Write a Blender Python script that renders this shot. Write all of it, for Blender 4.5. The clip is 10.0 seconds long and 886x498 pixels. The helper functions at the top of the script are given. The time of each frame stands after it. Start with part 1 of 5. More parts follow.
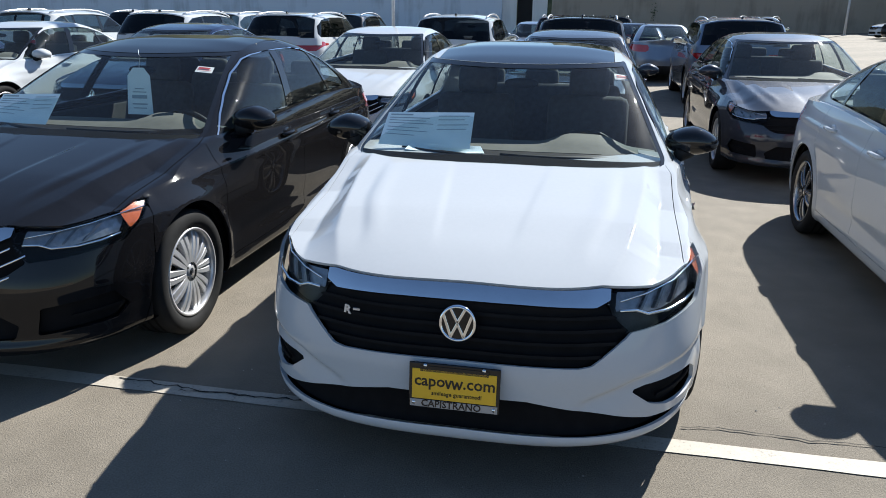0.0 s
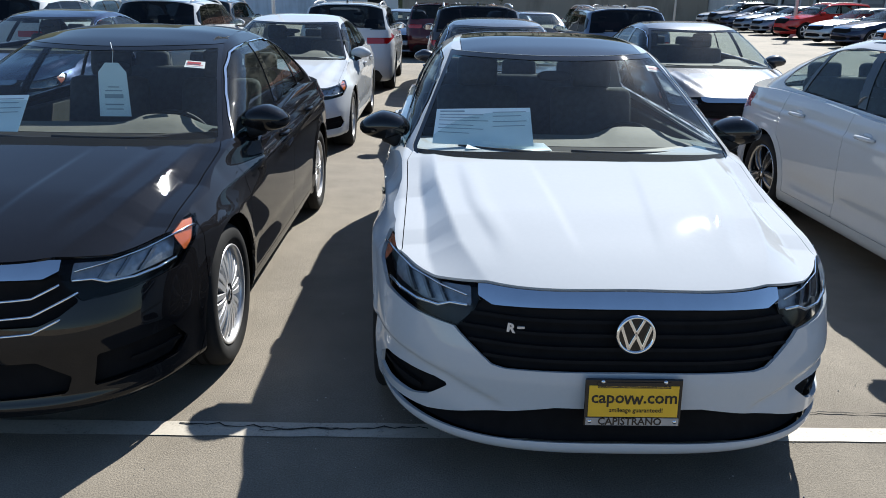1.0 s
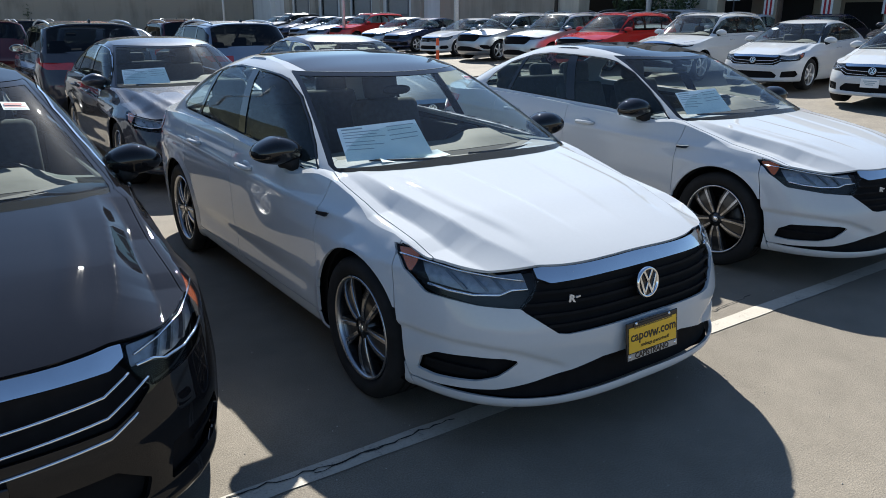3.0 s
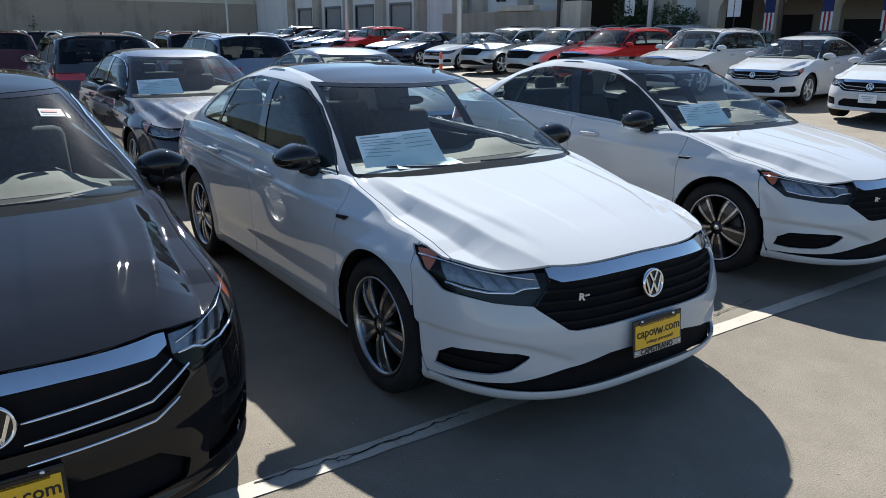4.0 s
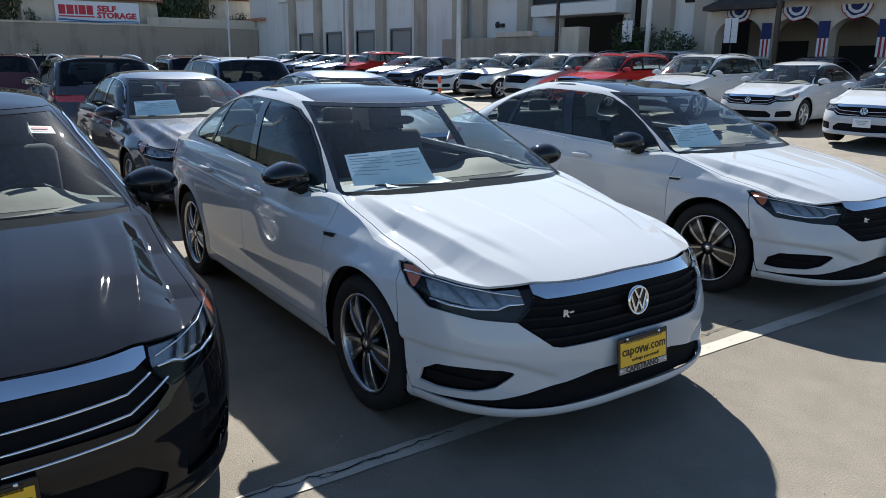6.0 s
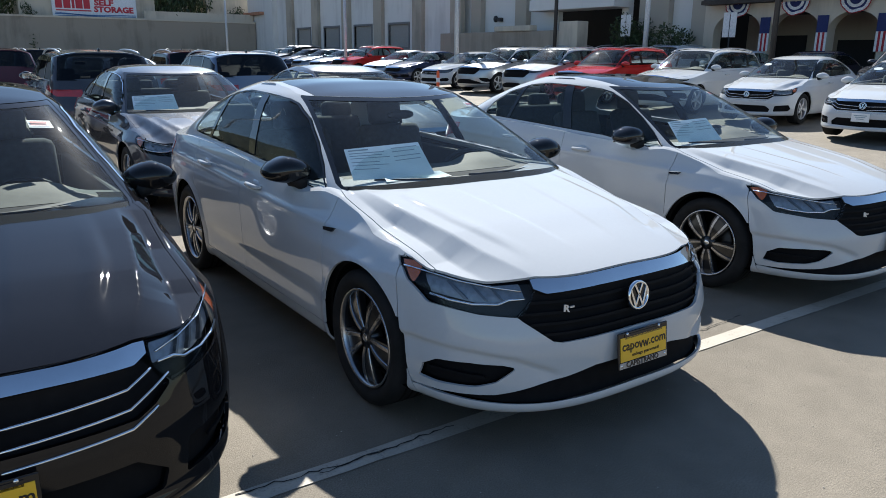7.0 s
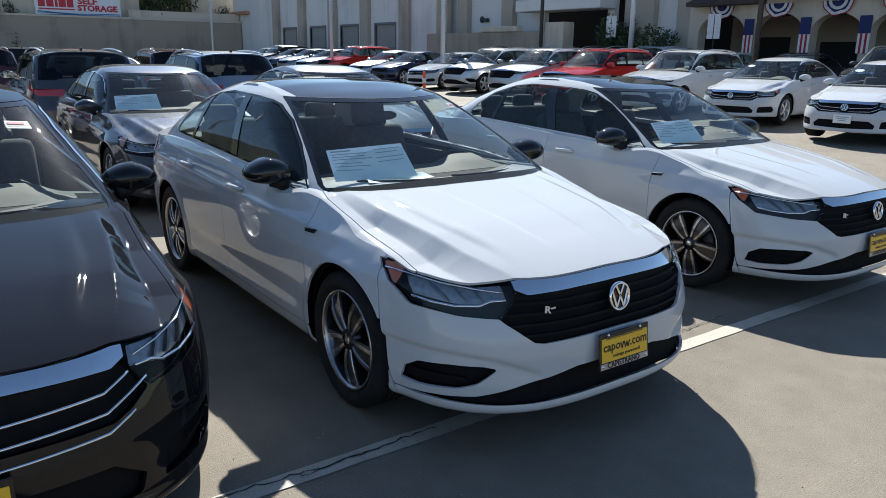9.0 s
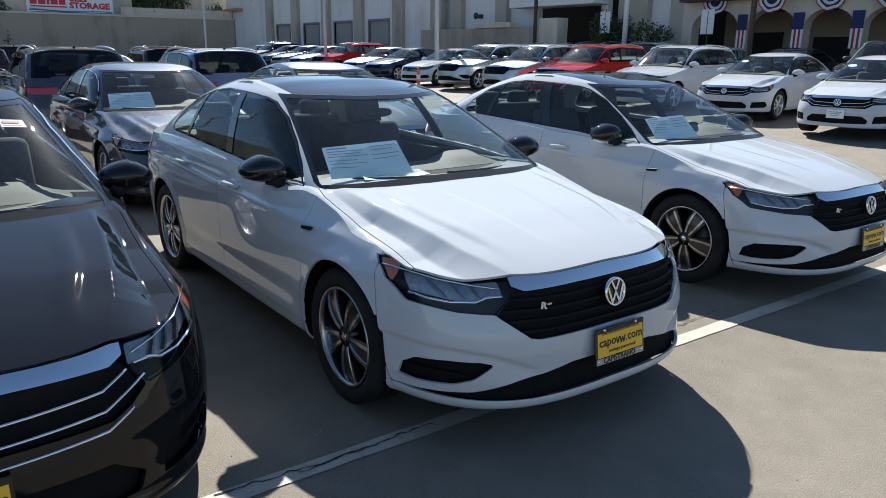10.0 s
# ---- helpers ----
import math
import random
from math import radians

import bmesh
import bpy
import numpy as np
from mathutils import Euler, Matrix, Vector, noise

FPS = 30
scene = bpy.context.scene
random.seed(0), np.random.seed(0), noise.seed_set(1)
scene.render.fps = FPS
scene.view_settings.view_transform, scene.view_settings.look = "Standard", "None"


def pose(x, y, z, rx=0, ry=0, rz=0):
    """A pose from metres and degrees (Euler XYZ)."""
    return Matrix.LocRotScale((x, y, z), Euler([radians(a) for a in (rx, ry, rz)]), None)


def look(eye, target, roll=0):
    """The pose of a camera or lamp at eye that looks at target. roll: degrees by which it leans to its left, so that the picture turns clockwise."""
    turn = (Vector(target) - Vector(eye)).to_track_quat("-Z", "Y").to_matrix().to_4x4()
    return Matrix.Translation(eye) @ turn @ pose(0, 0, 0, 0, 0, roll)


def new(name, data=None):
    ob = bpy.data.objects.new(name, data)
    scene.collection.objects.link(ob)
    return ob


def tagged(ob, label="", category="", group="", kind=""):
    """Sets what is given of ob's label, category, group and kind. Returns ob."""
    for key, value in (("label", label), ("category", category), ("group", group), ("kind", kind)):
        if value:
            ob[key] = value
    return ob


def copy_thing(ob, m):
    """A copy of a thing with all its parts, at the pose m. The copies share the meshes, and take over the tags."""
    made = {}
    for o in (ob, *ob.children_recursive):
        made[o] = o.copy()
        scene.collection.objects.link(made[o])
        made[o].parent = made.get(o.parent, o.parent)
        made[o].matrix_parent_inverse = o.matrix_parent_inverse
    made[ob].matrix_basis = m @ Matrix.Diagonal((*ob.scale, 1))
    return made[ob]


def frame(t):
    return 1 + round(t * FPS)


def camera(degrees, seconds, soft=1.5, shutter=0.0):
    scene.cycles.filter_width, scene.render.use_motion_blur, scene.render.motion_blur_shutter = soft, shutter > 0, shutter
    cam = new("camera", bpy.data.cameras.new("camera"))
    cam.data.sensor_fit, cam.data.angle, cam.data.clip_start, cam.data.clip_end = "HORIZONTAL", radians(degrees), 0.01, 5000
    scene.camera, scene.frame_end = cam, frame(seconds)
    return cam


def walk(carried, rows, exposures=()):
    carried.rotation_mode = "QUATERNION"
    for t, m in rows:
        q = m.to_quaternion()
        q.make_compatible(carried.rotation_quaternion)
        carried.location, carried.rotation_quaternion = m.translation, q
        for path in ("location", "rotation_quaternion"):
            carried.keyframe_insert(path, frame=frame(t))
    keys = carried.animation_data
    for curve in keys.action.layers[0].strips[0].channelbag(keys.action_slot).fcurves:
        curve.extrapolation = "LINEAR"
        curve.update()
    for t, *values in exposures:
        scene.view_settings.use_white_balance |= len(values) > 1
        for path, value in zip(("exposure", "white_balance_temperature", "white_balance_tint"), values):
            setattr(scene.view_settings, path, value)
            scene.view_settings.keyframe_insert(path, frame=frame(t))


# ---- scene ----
cam = camera(62.3, 10.0, soft=0.9)
PATH = [
    (0, (0.401, -2.192, 1.604), (0.035, -0.322, 0.997), 0.7),
    (0.5, (-0.101, -2.179, 1.606), (-0.235, -0.268, 1.031), 1.6),
    (1, (-0.633, -2.076, 1.606), (-0.602, -0.179, 0.973), 1.1),
    (1.5, (-1.087, -1.835, 1.646), (-0.735, 0.04, 1.043), -0.4),
    (2, (-1.541, -1.722, 1.638), (-0.685, -0.033, 0.993), 1.4),
    (2.2, (-1.705, -1.725, 1.625), (-0.775, -0.072, 0.992), 2.6),
    (3.3, (-2.389, -1.829, 1.644), (-1.283, -0.271, 1.053), -0.7),
    (3.5, (-2.424, -1.842, 1.645), (-1.336, -0.271, 1.054), -0.3),
    (4, (-2.417, -1.902, 1.639), (-1.325, -0.323, 1.077), 0.4),
    (4.5, (-2.383, -1.951, 1.621), (-1.332, -0.322, 1.127), 0.7),
    (5, (-2.372, -1.951, 1.619), (-1.261, -0.346, 1.183), 0.8),
    (5.5, (-2.372, -1.951, 1.614), (-1.271, -0.354, 1.127), 0.5),
    (7, (-2.377, -1.941, 1.611), (-1.274, -0.354, 1.098), 0.6),
    (7.5, (-2.36, -1.936, 1.619), (-1.244, -0.373, 1.062), 0.9),
    (8, (-2.358, -1.954, 1.613), (-1.229, -0.39, 1.086), 1.0),
    (8.5, (-2.353, -1.95, 1.618), (-1.188, -0.398, 1.136), 1.0),
    (9, (-2.356, -1.951, 1.616), (-1.224, -0.384, 1.104), 0.8),
    (9.5, (-2.363, -1.954, 1.615), (-1.227, -0.394, 1.088), 0.7),
    (10, (-2.367, -1.956, 1.619), (-1.225, -0.399, 1.098), 0.6),
]
EXPOSURES = [(0.0, 1.05, 5990.0, 8.0), (1.5, 1.10, 5990.0, 8.0), (2.0, 1.05, 5990.0, 8.0), (3.5, 1.10, 6080.0, 8.0), (10.0, 1.10, 6080.0, 8.0)]
walk(cam, [(t, look(eye, target, roll)) for t, eye, target, roll in PATH], EXPOSURES)

# ---- light ----
SUN_AZ, SUN_EL = 27.2, 38.2     # degrees from +y towards +x, and above the ground
world = bpy.data.worlds.new("world")
scene.world = world
world.use_nodes = True
wt = world.node_tree
sky = wt.nodes.new("ShaderNodeTexSky")
sky.sky_type, sky.sun_disc = "NISHITA", False
sky.sun_elevation, sky.sun_rotation = radians(SUN_EL), radians(SUN_AZ)
wt.links.new(sky.outputs[0], wt.nodes["Background"].inputs[0])
wt.nodes["Background"].inputs[1].default_value = 0.0645
sky.ozone_density, sky.dust_density = 2.6, 0.15
sun_data = bpy.data.lights.new("sun", "SUN")
sun_data.energy, sun_data.angle, sun_data.color = 4.9, radians(0.55), (1.0, 0.93, 0.82)
sun = new("sun", sun_data)
to_sun = Vector((math.sin(radians(SUN_AZ)) * math.cos(radians(SUN_EL)), math.cos(radians(SUN_AZ)) * math.cos(radians(SUN_EL)), math.sin(radians(SUN_EL))))
sun.matrix_world = look(to_sun * 60, (0, 0, 0))


# ---- materials ----
def nodes_of(name):
    m = bpy.data.materials.new(name)
    m.use_nodes = True
    return m, m.node_tree, m.node_tree.nodes["Principled BSDF"]


def noise_tex(nt, scale, detail=4.0, rough=0.55, vec=None):
    n = nt.nodes.new("ShaderNodeTexNoise")
    n.inputs["Scale"].default_value, n.inputs["Detail"].default_value, n.inputs["Roughness"].default_value = scale, detail, rough
    if vec is None:
        tc = nt.nodes.new("ShaderNodeTexCoord")
        vec = tc.outputs["Object"]
    nt.links.new(vec, n.inputs["Vector"])
    return n.outputs["Fac"]


def ramp(nt, fac, stops):
    r = nt.nodes.new("ShaderNodeValToRGB")
    while len(r.color_ramp.elements) < len(stops):
        r.color_ramp.elements.new(0.5)
    for e, (p, c) in zip(r.color_ramp.elements, stops):
        e.position, e.color = p, (*c, 1) if len(c) == 3 else c
    nt.links.new(fac, r.inputs[0])
    return r.outputs[0]


def grey(v):
    return (v, v, v)


def bump(nt, bsdf, fac, strength, dist):
    b = nt.nodes.new("ShaderNodeBump")
    b.inputs["Strength"].default_value, b.inputs["Distance"].default_value = strength, dist
    nt.links.new(fac, b.inputs["Height"])
    nt.links.new(b.outputs[0], bsdf.inputs["Normal"])


def paint(name, colour, metallic=0.0, rough=0.35, coat=1.0, dust=0.05):
    m, nt, b = nodes_of(name)
    b.inputs["Metallic"].default_value = metallic
    b.inputs["Coat Weight"].default_value = coat
    b.inputs["Coat Roughness"].default_value = 0.02
    b.inputs["Specular IOR Level"].default_value = 0.0
    d = noise_tex(nt, 2.3, 6)
    fine = noise_tex(nt, 60, 3)
    mix = nt.nodes.new("ShaderNodeMath")
    mix.operation = "MULTIPLY"
    nt.links.new(d, mix.inputs[0]), nt.links.new(fine, mix.inputs[1])
    lo = tuple(c * (1 - dust) for c in colour)
    hi = tuple(min(1, c * (1 + dust) + dust * 0.02) for c in colour)
    nt.links.new(ramp(nt, mix.outputs[0], [(0.1, lo), (0.45, hi)]), b.inputs["Base Color"])
    nt.links.new(ramp(nt, mix.outputs[0], [(0.1, grey(rough * 0.85)), (0.5, grey(min(1, rough * 1.25)))]), b.inputs["Roughness"])
    return m


def solid(name, colour, rough=0.5, metallic=0.0, vary=0.12, scale=14.0, relief=0.0, coat=0.0, spec=0.5):
    m, nt, b = nodes_of(name)
    f = noise_tex(nt, scale, 5)
    lo = tuple(c * (1 - vary) for c in colour)
    hi = tuple(min(1.0, c * (1 + vary)) for c in colour)
    nt.links.new(ramp(nt, f, [(0.3, lo), (0.7, hi)]), b.inputs["Base Color"])
    b.inputs["Roughness"].default_value, b.inputs["Metallic"].default_value = rough, metallic
    b.inputs["Coat Weight"].default_value, b.inputs["Specular IOR Level"].default_value = coat, spec
    if relief:
        bump(nt, b, noise_tex(nt, scale * 12, 3), 0.5, relief)
    return m


def glass(name, tint, gloss=1.0, dust=0.0):
    m, nt, b = nodes_of(name)
    nt.nodes.remove(b)
    t, g, mix = nt.nodes.new("ShaderNodeBsdfTransparent"), nt.nodes.new("ShaderNodeBsdfGlossy"), nt.nodes.new("ShaderNodeMixShader")
    # gloss that grows towards grazing angles, alike from both sides of the pane
    fr, power, mul = nt.nodes.new("ShaderNodeLayerWeight"), nt.nodes.new("ShaderNodeMath"), nt.nodes.new("ShaderNodeMath")
    fr.inputs[0].default_value = 0.5
    power.operation, power.inputs[1].default_value = "POWER", 4.5
    mul.operation, mul.use_clamp = "MULTIPLY_ADD", True
    mul.inputs[1].default_value, mul.inputs[2].default_value = 0.45, 0.026 * gloss
    nt.links.new(fr.outputs["Facing"], power.inputs[0])
    nt.links.new(power.outputs[0], mul.inputs[0])
    t.inputs[0].default_value = (*tint, 1)
    g.inputs["Roughness"].default_value = 0.012
    g.inputs[0].default_value = (0.95, 0.97, 1.0, 1)
    nt.links.new(mul.outputs[0], mix.inputs[0])
    nt.links.new(t.outputs[0], mix.inputs[1]), nt.links.new(g.outputs[0], mix.inputs[2])
    out = mix
    if dust:
        # a thin film of dust and finger marks
        d, out, film = nt.nodes.new("ShaderNodeBsdfDiffuse"), nt.nodes.new("ShaderNodeMixShader"), nt.nodes.new("ShaderNodeMixShader")
        haze = nt.nodes.new("ShaderNodeBsdfGlossy")
        haze.inputs["Roughness"].default_value, film.inputs[0].default_value = 0.28, 0.12
        d.inputs[0].default_value = (0.75, 0.74, 0.70, 1)
        nt.links.new(d.outputs[0], film.inputs[1]), nt.links.new(haze.outputs[0], film.inputs[2])
        nt.links.new(ramp(nt, noise_tex(nt, 3.0, 7, 0.65), [(0.3, grey(dust * 0.55)), (0.7, grey(dust * 1.5))]), out.inputs[0])
        nt.links.new(mix.outputs[0], out.inputs[1]), nt.links.new(film.outputs[0], out.inputs[2])
    nt.links.new(out.outputs[0], nt.nodes["Material Output"].inputs[0])
    return m


WHITE = paint("white_paint", (0.505, 0.522, 0.540), rough=0.4, dust=0.02)
BLACK = paint("black_paint", (0.0085, 0.0082, 0.0092), rough=0.3, dust=0.06, coat=0.75)
GREY = paint("grey_paint", (0.038, 0.041, 0.052), metallic=0.35, rough=0.35, dust=0.1)
SILVER = paint("silver_paint", (0.42, 0.44, 0.46), metallic=0.7, rough=0.33)
BLUE_GREY = paint("blue_grey_paint", (0.16, 0.19, 0.25), metallic=0.6, rough=0.35)
RED = paint("red_paint", (0.42, 0.022, 0.018), rough=0.35)
MAROON = paint("maroon_paint", (0.06, 0.008, 0.012), metallic=0.3, rough=0.3)
NAVY = paint("navy_paint", (0.012, 0.018, 0.05), metallic=0.3, rough=0.3)
GLOSS_BLACK = paint("gloss_black", (0.008, 0.008, 0.009), rough=0.25, dust=0.2)
CHROME = solid("chrome", (0.80, 0.81, 0.83), 0.06, 1.0, 0.03)
ALLOY = solid("alloy_silver", (0.60, 0.60, 0.61), 0.32, 0.55, 0.05, coat=0.5)
ALLOY_DARK = solid("alloy_grey", (0.016, 0.0165, 0.018), 0.3, 0.4, 0.1, coat=0.6)
RUBBER = solid("tyre_rubber", (0.018, 0.018, 0.0185), 0.8, 0, 0.3, 9, 0.0006, spec=0.15)
PLASTIC = solid("black_plastic", (0.011, 0.011, 0.012), 0.6, 0, 0.2, 20, 0.0003, spec=0.25)
GRILLE_BLACK = solid("grille_black", (0.008, 0.008, 0.009), 0.85, 0, 0.2, 20, spec=0.12)
SLAT_BLACK = solid("slat_black", (0.0085, 0.0085, 0.0095), 0.8, 0, 0.2, 20, spec=0.15)
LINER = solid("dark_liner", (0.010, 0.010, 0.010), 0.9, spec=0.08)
DASH = solid("dash_plastic", (0.045, 0.044, 0.042), 0.7, 0, 0.15, 18, 0.0004, spec=0.25)
DASH_DARK = solid("dash_ledge_black", (0.010, 0.010, 0.011), 0.8, 0, 0.15, 18, 0.0004, spec=0.12)
DASH_TOP = solid("dash_top_beige", (0.095, 0.097, 0.086), 0.75, 0, 0.1, 18, 0.0004, spec=0.2)
LAMP_DARK = solid("lamp_housing_grey", (0.035, 0.037, 0.04), 0.35, 0.3, 0.2, 30)
ALLOY_EDGE = solid("machined_edge", (0.40, 0.40, 0.41), 0.27, 1.0, 0.08)
LAMP_BOWL = solid("lamp_bowl_grey", (0.24, 0.26, 0.29), 0.3, 0.5, 0.2, 40)
SEAT = solid("seat_cloth", (0.05, 0.05, 0.053), 0.85, 0, 0.25, 30, 0.0006)
HEADLINER = solid("headliner", (0.35, 0.34, 0.32), 0.9, 0, 0.08, 20)
GLASS = glass("tinted_glass", (0.80, 0.86, 0.85), 1.0, 0.007)
SIDE_GLASS = glass("side_glass", (0.60, 0.68, 0.68), 1.0, 0.006)
PRIVACY = glass("privacy_glass", (0.06, 0.065, 0.07))
LENS = glass("lamp_lens", (0.92, 0.94, 0.95), 0.6)
AMBER = solid("amber_reflector", (0.46, 0.095, 0.012), 0.2, 0, 0.1, 60, 0.0005, coat=1.0)
RED_LAMP = solid("red_lamp", (0.35, 0.008, 0.008), 0.12, 0, 0.2, 50, 0.0004, coat=1.0)
REFLECTOR = solid("lamp_reflector", (0.16, 0.165, 0.175), 0.35, 1.0, 0.15, 40)
PAPER = solid("blue_white_paper", (0.74, 0.85, 0.88), 0.7, 0, 0.05, 12)
PAPER_WHITE = solid("white_paper", (0.80, 0.80, 0.80), 0.7, 0, 0.04, 12)
INK = solid("ink", (0.30, 0.38, 0.43), 0.6)
INK_RED = solid("red_ink", (0.5, 0.05, 0.06), 0.6)
PLATE_YELLOW = solid("yellow_plate", (0.80, 0.47, 0.02), 0.35, 0, 0.03, 10)


# ---- mesh helpers ----
def mesh_of(name, verts, faces, material, smooth=True):
    me = bpy.data.meshes.new(name)
    me.from_pydata([tuple(v) for v in verts], [], [tuple(f) for f in faces])
    me.materials.append(material)
    if smooth:
        me.polygons.foreach_set("use_smooth", [True] * len(me.polygons))
    me.update()
    return me


def add(name, me, parent=None, label="", at=None):
    ob = new(name, me)
    if parent is not None:
        ob.parent = parent
    if at is not None:
        ob.matrix_basis = at
    return tagged(ob, label)


def part(name, bm, material, parent=None, label="", smooth=False):
    me = bpy.data.meshes.new(name)
    bm.to_mesh(me)
    bm.free()
    me.materials.append(material)
    if smooth:
        me.polygons.foreach_set("use_smooth", [True] * len(me.polygons))
    return add(name, me, parent, label)


def box_bm(sx, sy, sz, at=(0, 0, 0), bevel=0.0, rot=None, bm=None, segments=2):
    own = bmesh.new()
    bmesh.ops.create_cube(own, size=1.0, matrix=Matrix.Diagonal((sx, sy, sz, 1)))
    if bevel:
        bmesh.ops.bevel(own, geom=own.edges[:], offset=bevel, segments=segments, affect="EDGES", profile=0.5)
    m = Matrix.Translation(at) @ (rot.to_4x4() if rot else Matrix())
    bmesh.ops.transform(own, matrix=m, verts=own.verts[:])
    if bm is None:
        return own
    me = bpy.data.meshes.new("tmp")
    own.to_mesh(me)
    own.free()
    bm.from_mesh(me)
    bpy.data.meshes.remove(me)
    return bm


def lathe(profile, seg, axis="x"):
    """Verts and faces of a profile of (radius, along) turned round an axis."""
    a = np.linspace(0, 2 * math.pi, seg, endpoint=False)
    verts, n = [], len(profile)
    for r, h in profile:
        for t in a:
            verts.append((h, r * math.cos(t), r * math.sin(t)) if axis == "x" else (r * math.cos(t), r * math.sin(t), h))
    faces = [(i * seg + j, i * seg + (j + 1) % seg, (i + 1) * seg + (j + 1) % seg, (i + 1) * seg + j) for i in range(n - 1) for j in range(seg)]
    return verts, faces


def tube(points, radius, seg=8):
    """A round bar along points."""
    pts = [Vector(p) for p in points]
    verts, faces = [], []
    for i, p in enumerate(pts):
        d = (pts[min(i + 1, len(pts) - 1)] - pts[max(i - 1, 0)]).normalized()
        u = d.cross(Vector((0.13, 0.31, 0.94))).normalized()
        w = d.cross(u)
        r = radius[i] if isinstance(radius, (list, tuple)) else radius
        verts += [p + r * (math.cos(t) * u + math.sin(t) * w) for t in np.linspace(0, 2 * math.pi, seg, endpoint=False)]
    for i in range(len(pts) - 1):
        faces += [(i * seg + j, i * seg + (j + 1) % seg, (i + 1) * seg + (j + 1) % seg, (i + 1) * seg + j) for j in range(seg)]
    faces += [tuple(range(seg))[::-1], tuple((len(pts) - 1) * seg + j for j in range(seg))]
    return verts, faces


def text_mesh(body, size, material, depth=0.001, align="CENTER", bold=0.0):
    cu = bpy.data.curves.new("lettering", "FONT")
    cu.body, cu.size, cu.extrude, cu.align_x, cu.align_y, cu.offset = body, size, depth, align, "CENTER", bold
    cu.resolution_u = 2
    ob = bpy.data.objects.new("lettering", cu)
    me = bpy.data.meshes.new_from_object(ob)
    bpy.data.objects.remove(ob)
    bpy.data.curves.remove(cu)
    me.materials.clear()
    me.materials.append(material)
    return me


# ---- smooth surfaces cut into panels ----
def curve(pts, soft=0.05):
    """A smooth function through a few (a, b) points."""
    a, b = np.array(pts, float).T
    g = np.linspace(a[0], a[-1], 401)
    v = np.interp(g, a, b)
    k = max(1, int(401 * soft))
    pad = np.concatenate([2 * v[0] - v[k:0:-1], v, 2 * v[-1] - v[-2:-k - 2:-1]])
    w = np.hanning(2 * k + 3)[1:-1]
    v = np.convolve(pad, w / w.sum(), "valid")
    return lambda q: np.interp(q, g, v)


def poly_field(px, py, poly):
    """Signed distance to a polygon, above zero inside."""
    p = np.array(poly, float)
    q = np.roll(p, -1, 0)
    best, inside = np.full(px.shape, 1e9), np.zeros(px.shape, bool)
    for (ax, ay), (bx, by) in zip(p, q):
        ex, ey = bx - ax, by - ay
        t = np.clip(((px - ax) * ex + (py - ay) * ey) / max(ex * ex + ey * ey, 1e-12), 0, 1)
        best = np.minimum(best, np.hypot(px - ax - t * ex, py - ay - t * ey))
        if by != ay:
            cross = ((ay > py) != (by > py)) & (px < (bx - ax) * (py - ay) / (by - ay) + ax)
            inside ^= cross
    return np.where(inside, best, -best)


def normals_of(P):
    du, dv = np.gradient(P, axis=0), np.gradient(P, axis=1)
    n = np.cross(du, dv)
    return n / np.maximum(np.linalg.norm(n, axis=-1, keepdims=True), 1e-9)


def cut(P, N, F, flange=0.0, offset=0.0):
    """The piece of the grid P where the field F is above zero, with its cut edge turned inwards by flange."""
    n, m = F.shape
    Q = P + offset * N
    verts, faces, ids, rims = [], [], {}, []

    def corner(i, j):
        if (i, j) not in ids:
            ids[i, j] = len(verts)
            verts.append(Q[i, j])
        return ids[i, j]

    def crossing(a, b):
        k = (a, b) if a < b else (b, a)
        if k not in ids:
            fa, fb = F[k[0]], F[k[1]]
            t = fa / (fa - fb)
            ids[k] = len(verts)
            verts.append(Q[k[0]] * (1 - t) + Q[k[1]] * t)
            norm[ids[k]] = N[k[0]] * (1 - t) + N[k[1]] * t
        return ids[k]

    norm = {}
    pos = F > 0
    c = pos[:-1, :-1].astype(int) + pos[1:, :-1] + pos[1:, 1:] + pos[:-1, 1:]
    for i, j in zip(*np.nonzero(c)):
        ring = [(i, j), (i + 1, j), (i + 1, j + 1), (i, j + 1)]
        if c[i, j] == 4:
            faces.append([corner(*k) for k in ring])
            continue
        face, cr = [], []
        for a, b in zip(ring, ring[1:] + ring[:1]):
            if pos[a]:
                face.append(corner(*a))
            if pos[a] != pos[b]:
                e = crossing(a, b)
                face.append(e)
                cr.append((e, bool(pos[a])))
        if len(face) > 2:
            faces.append(face)
        if len(cr) == 2:
            out = [e for e, leaving in cr if leaving][0]
            back = [e for e, leaving in cr if not leaving][0]
            rims.append((out, back))
    if flange:
        low = {}
        for e in {e for r in rims for e in r}:
            low[e] = len(verts)
            verts.append(verts[e])
            verts.append(verts[e] - flange * norm[e])
        faces += [[low[b], low[a], low[a] + 1, low[b] + 1] for a, b in rims]
    return verts, faces


def islands(v, f):
    """The connected pieces of a mesh, each as its own vertices and faces."""
    root = list(range(len(v)))

    def find(a):
        while root[a] != a:
            root[a] = root[root[a]]
            a = root[a]
        return a
    for q in f:
        for a in q[1:]:
            root[find(a)] = find(q[0])
    groups = {}
    for q in f:
        groups.setdefault(find(q[0]), []).append(q)
    for faces in groups.values():
        ids = {a: k for k, a in enumerate(sorted({a for q in faces for a in q}))}
        if len(faces) > 3:
            yield [v[a] for a in ids], [[ids[a] for a in q] for q in faces]


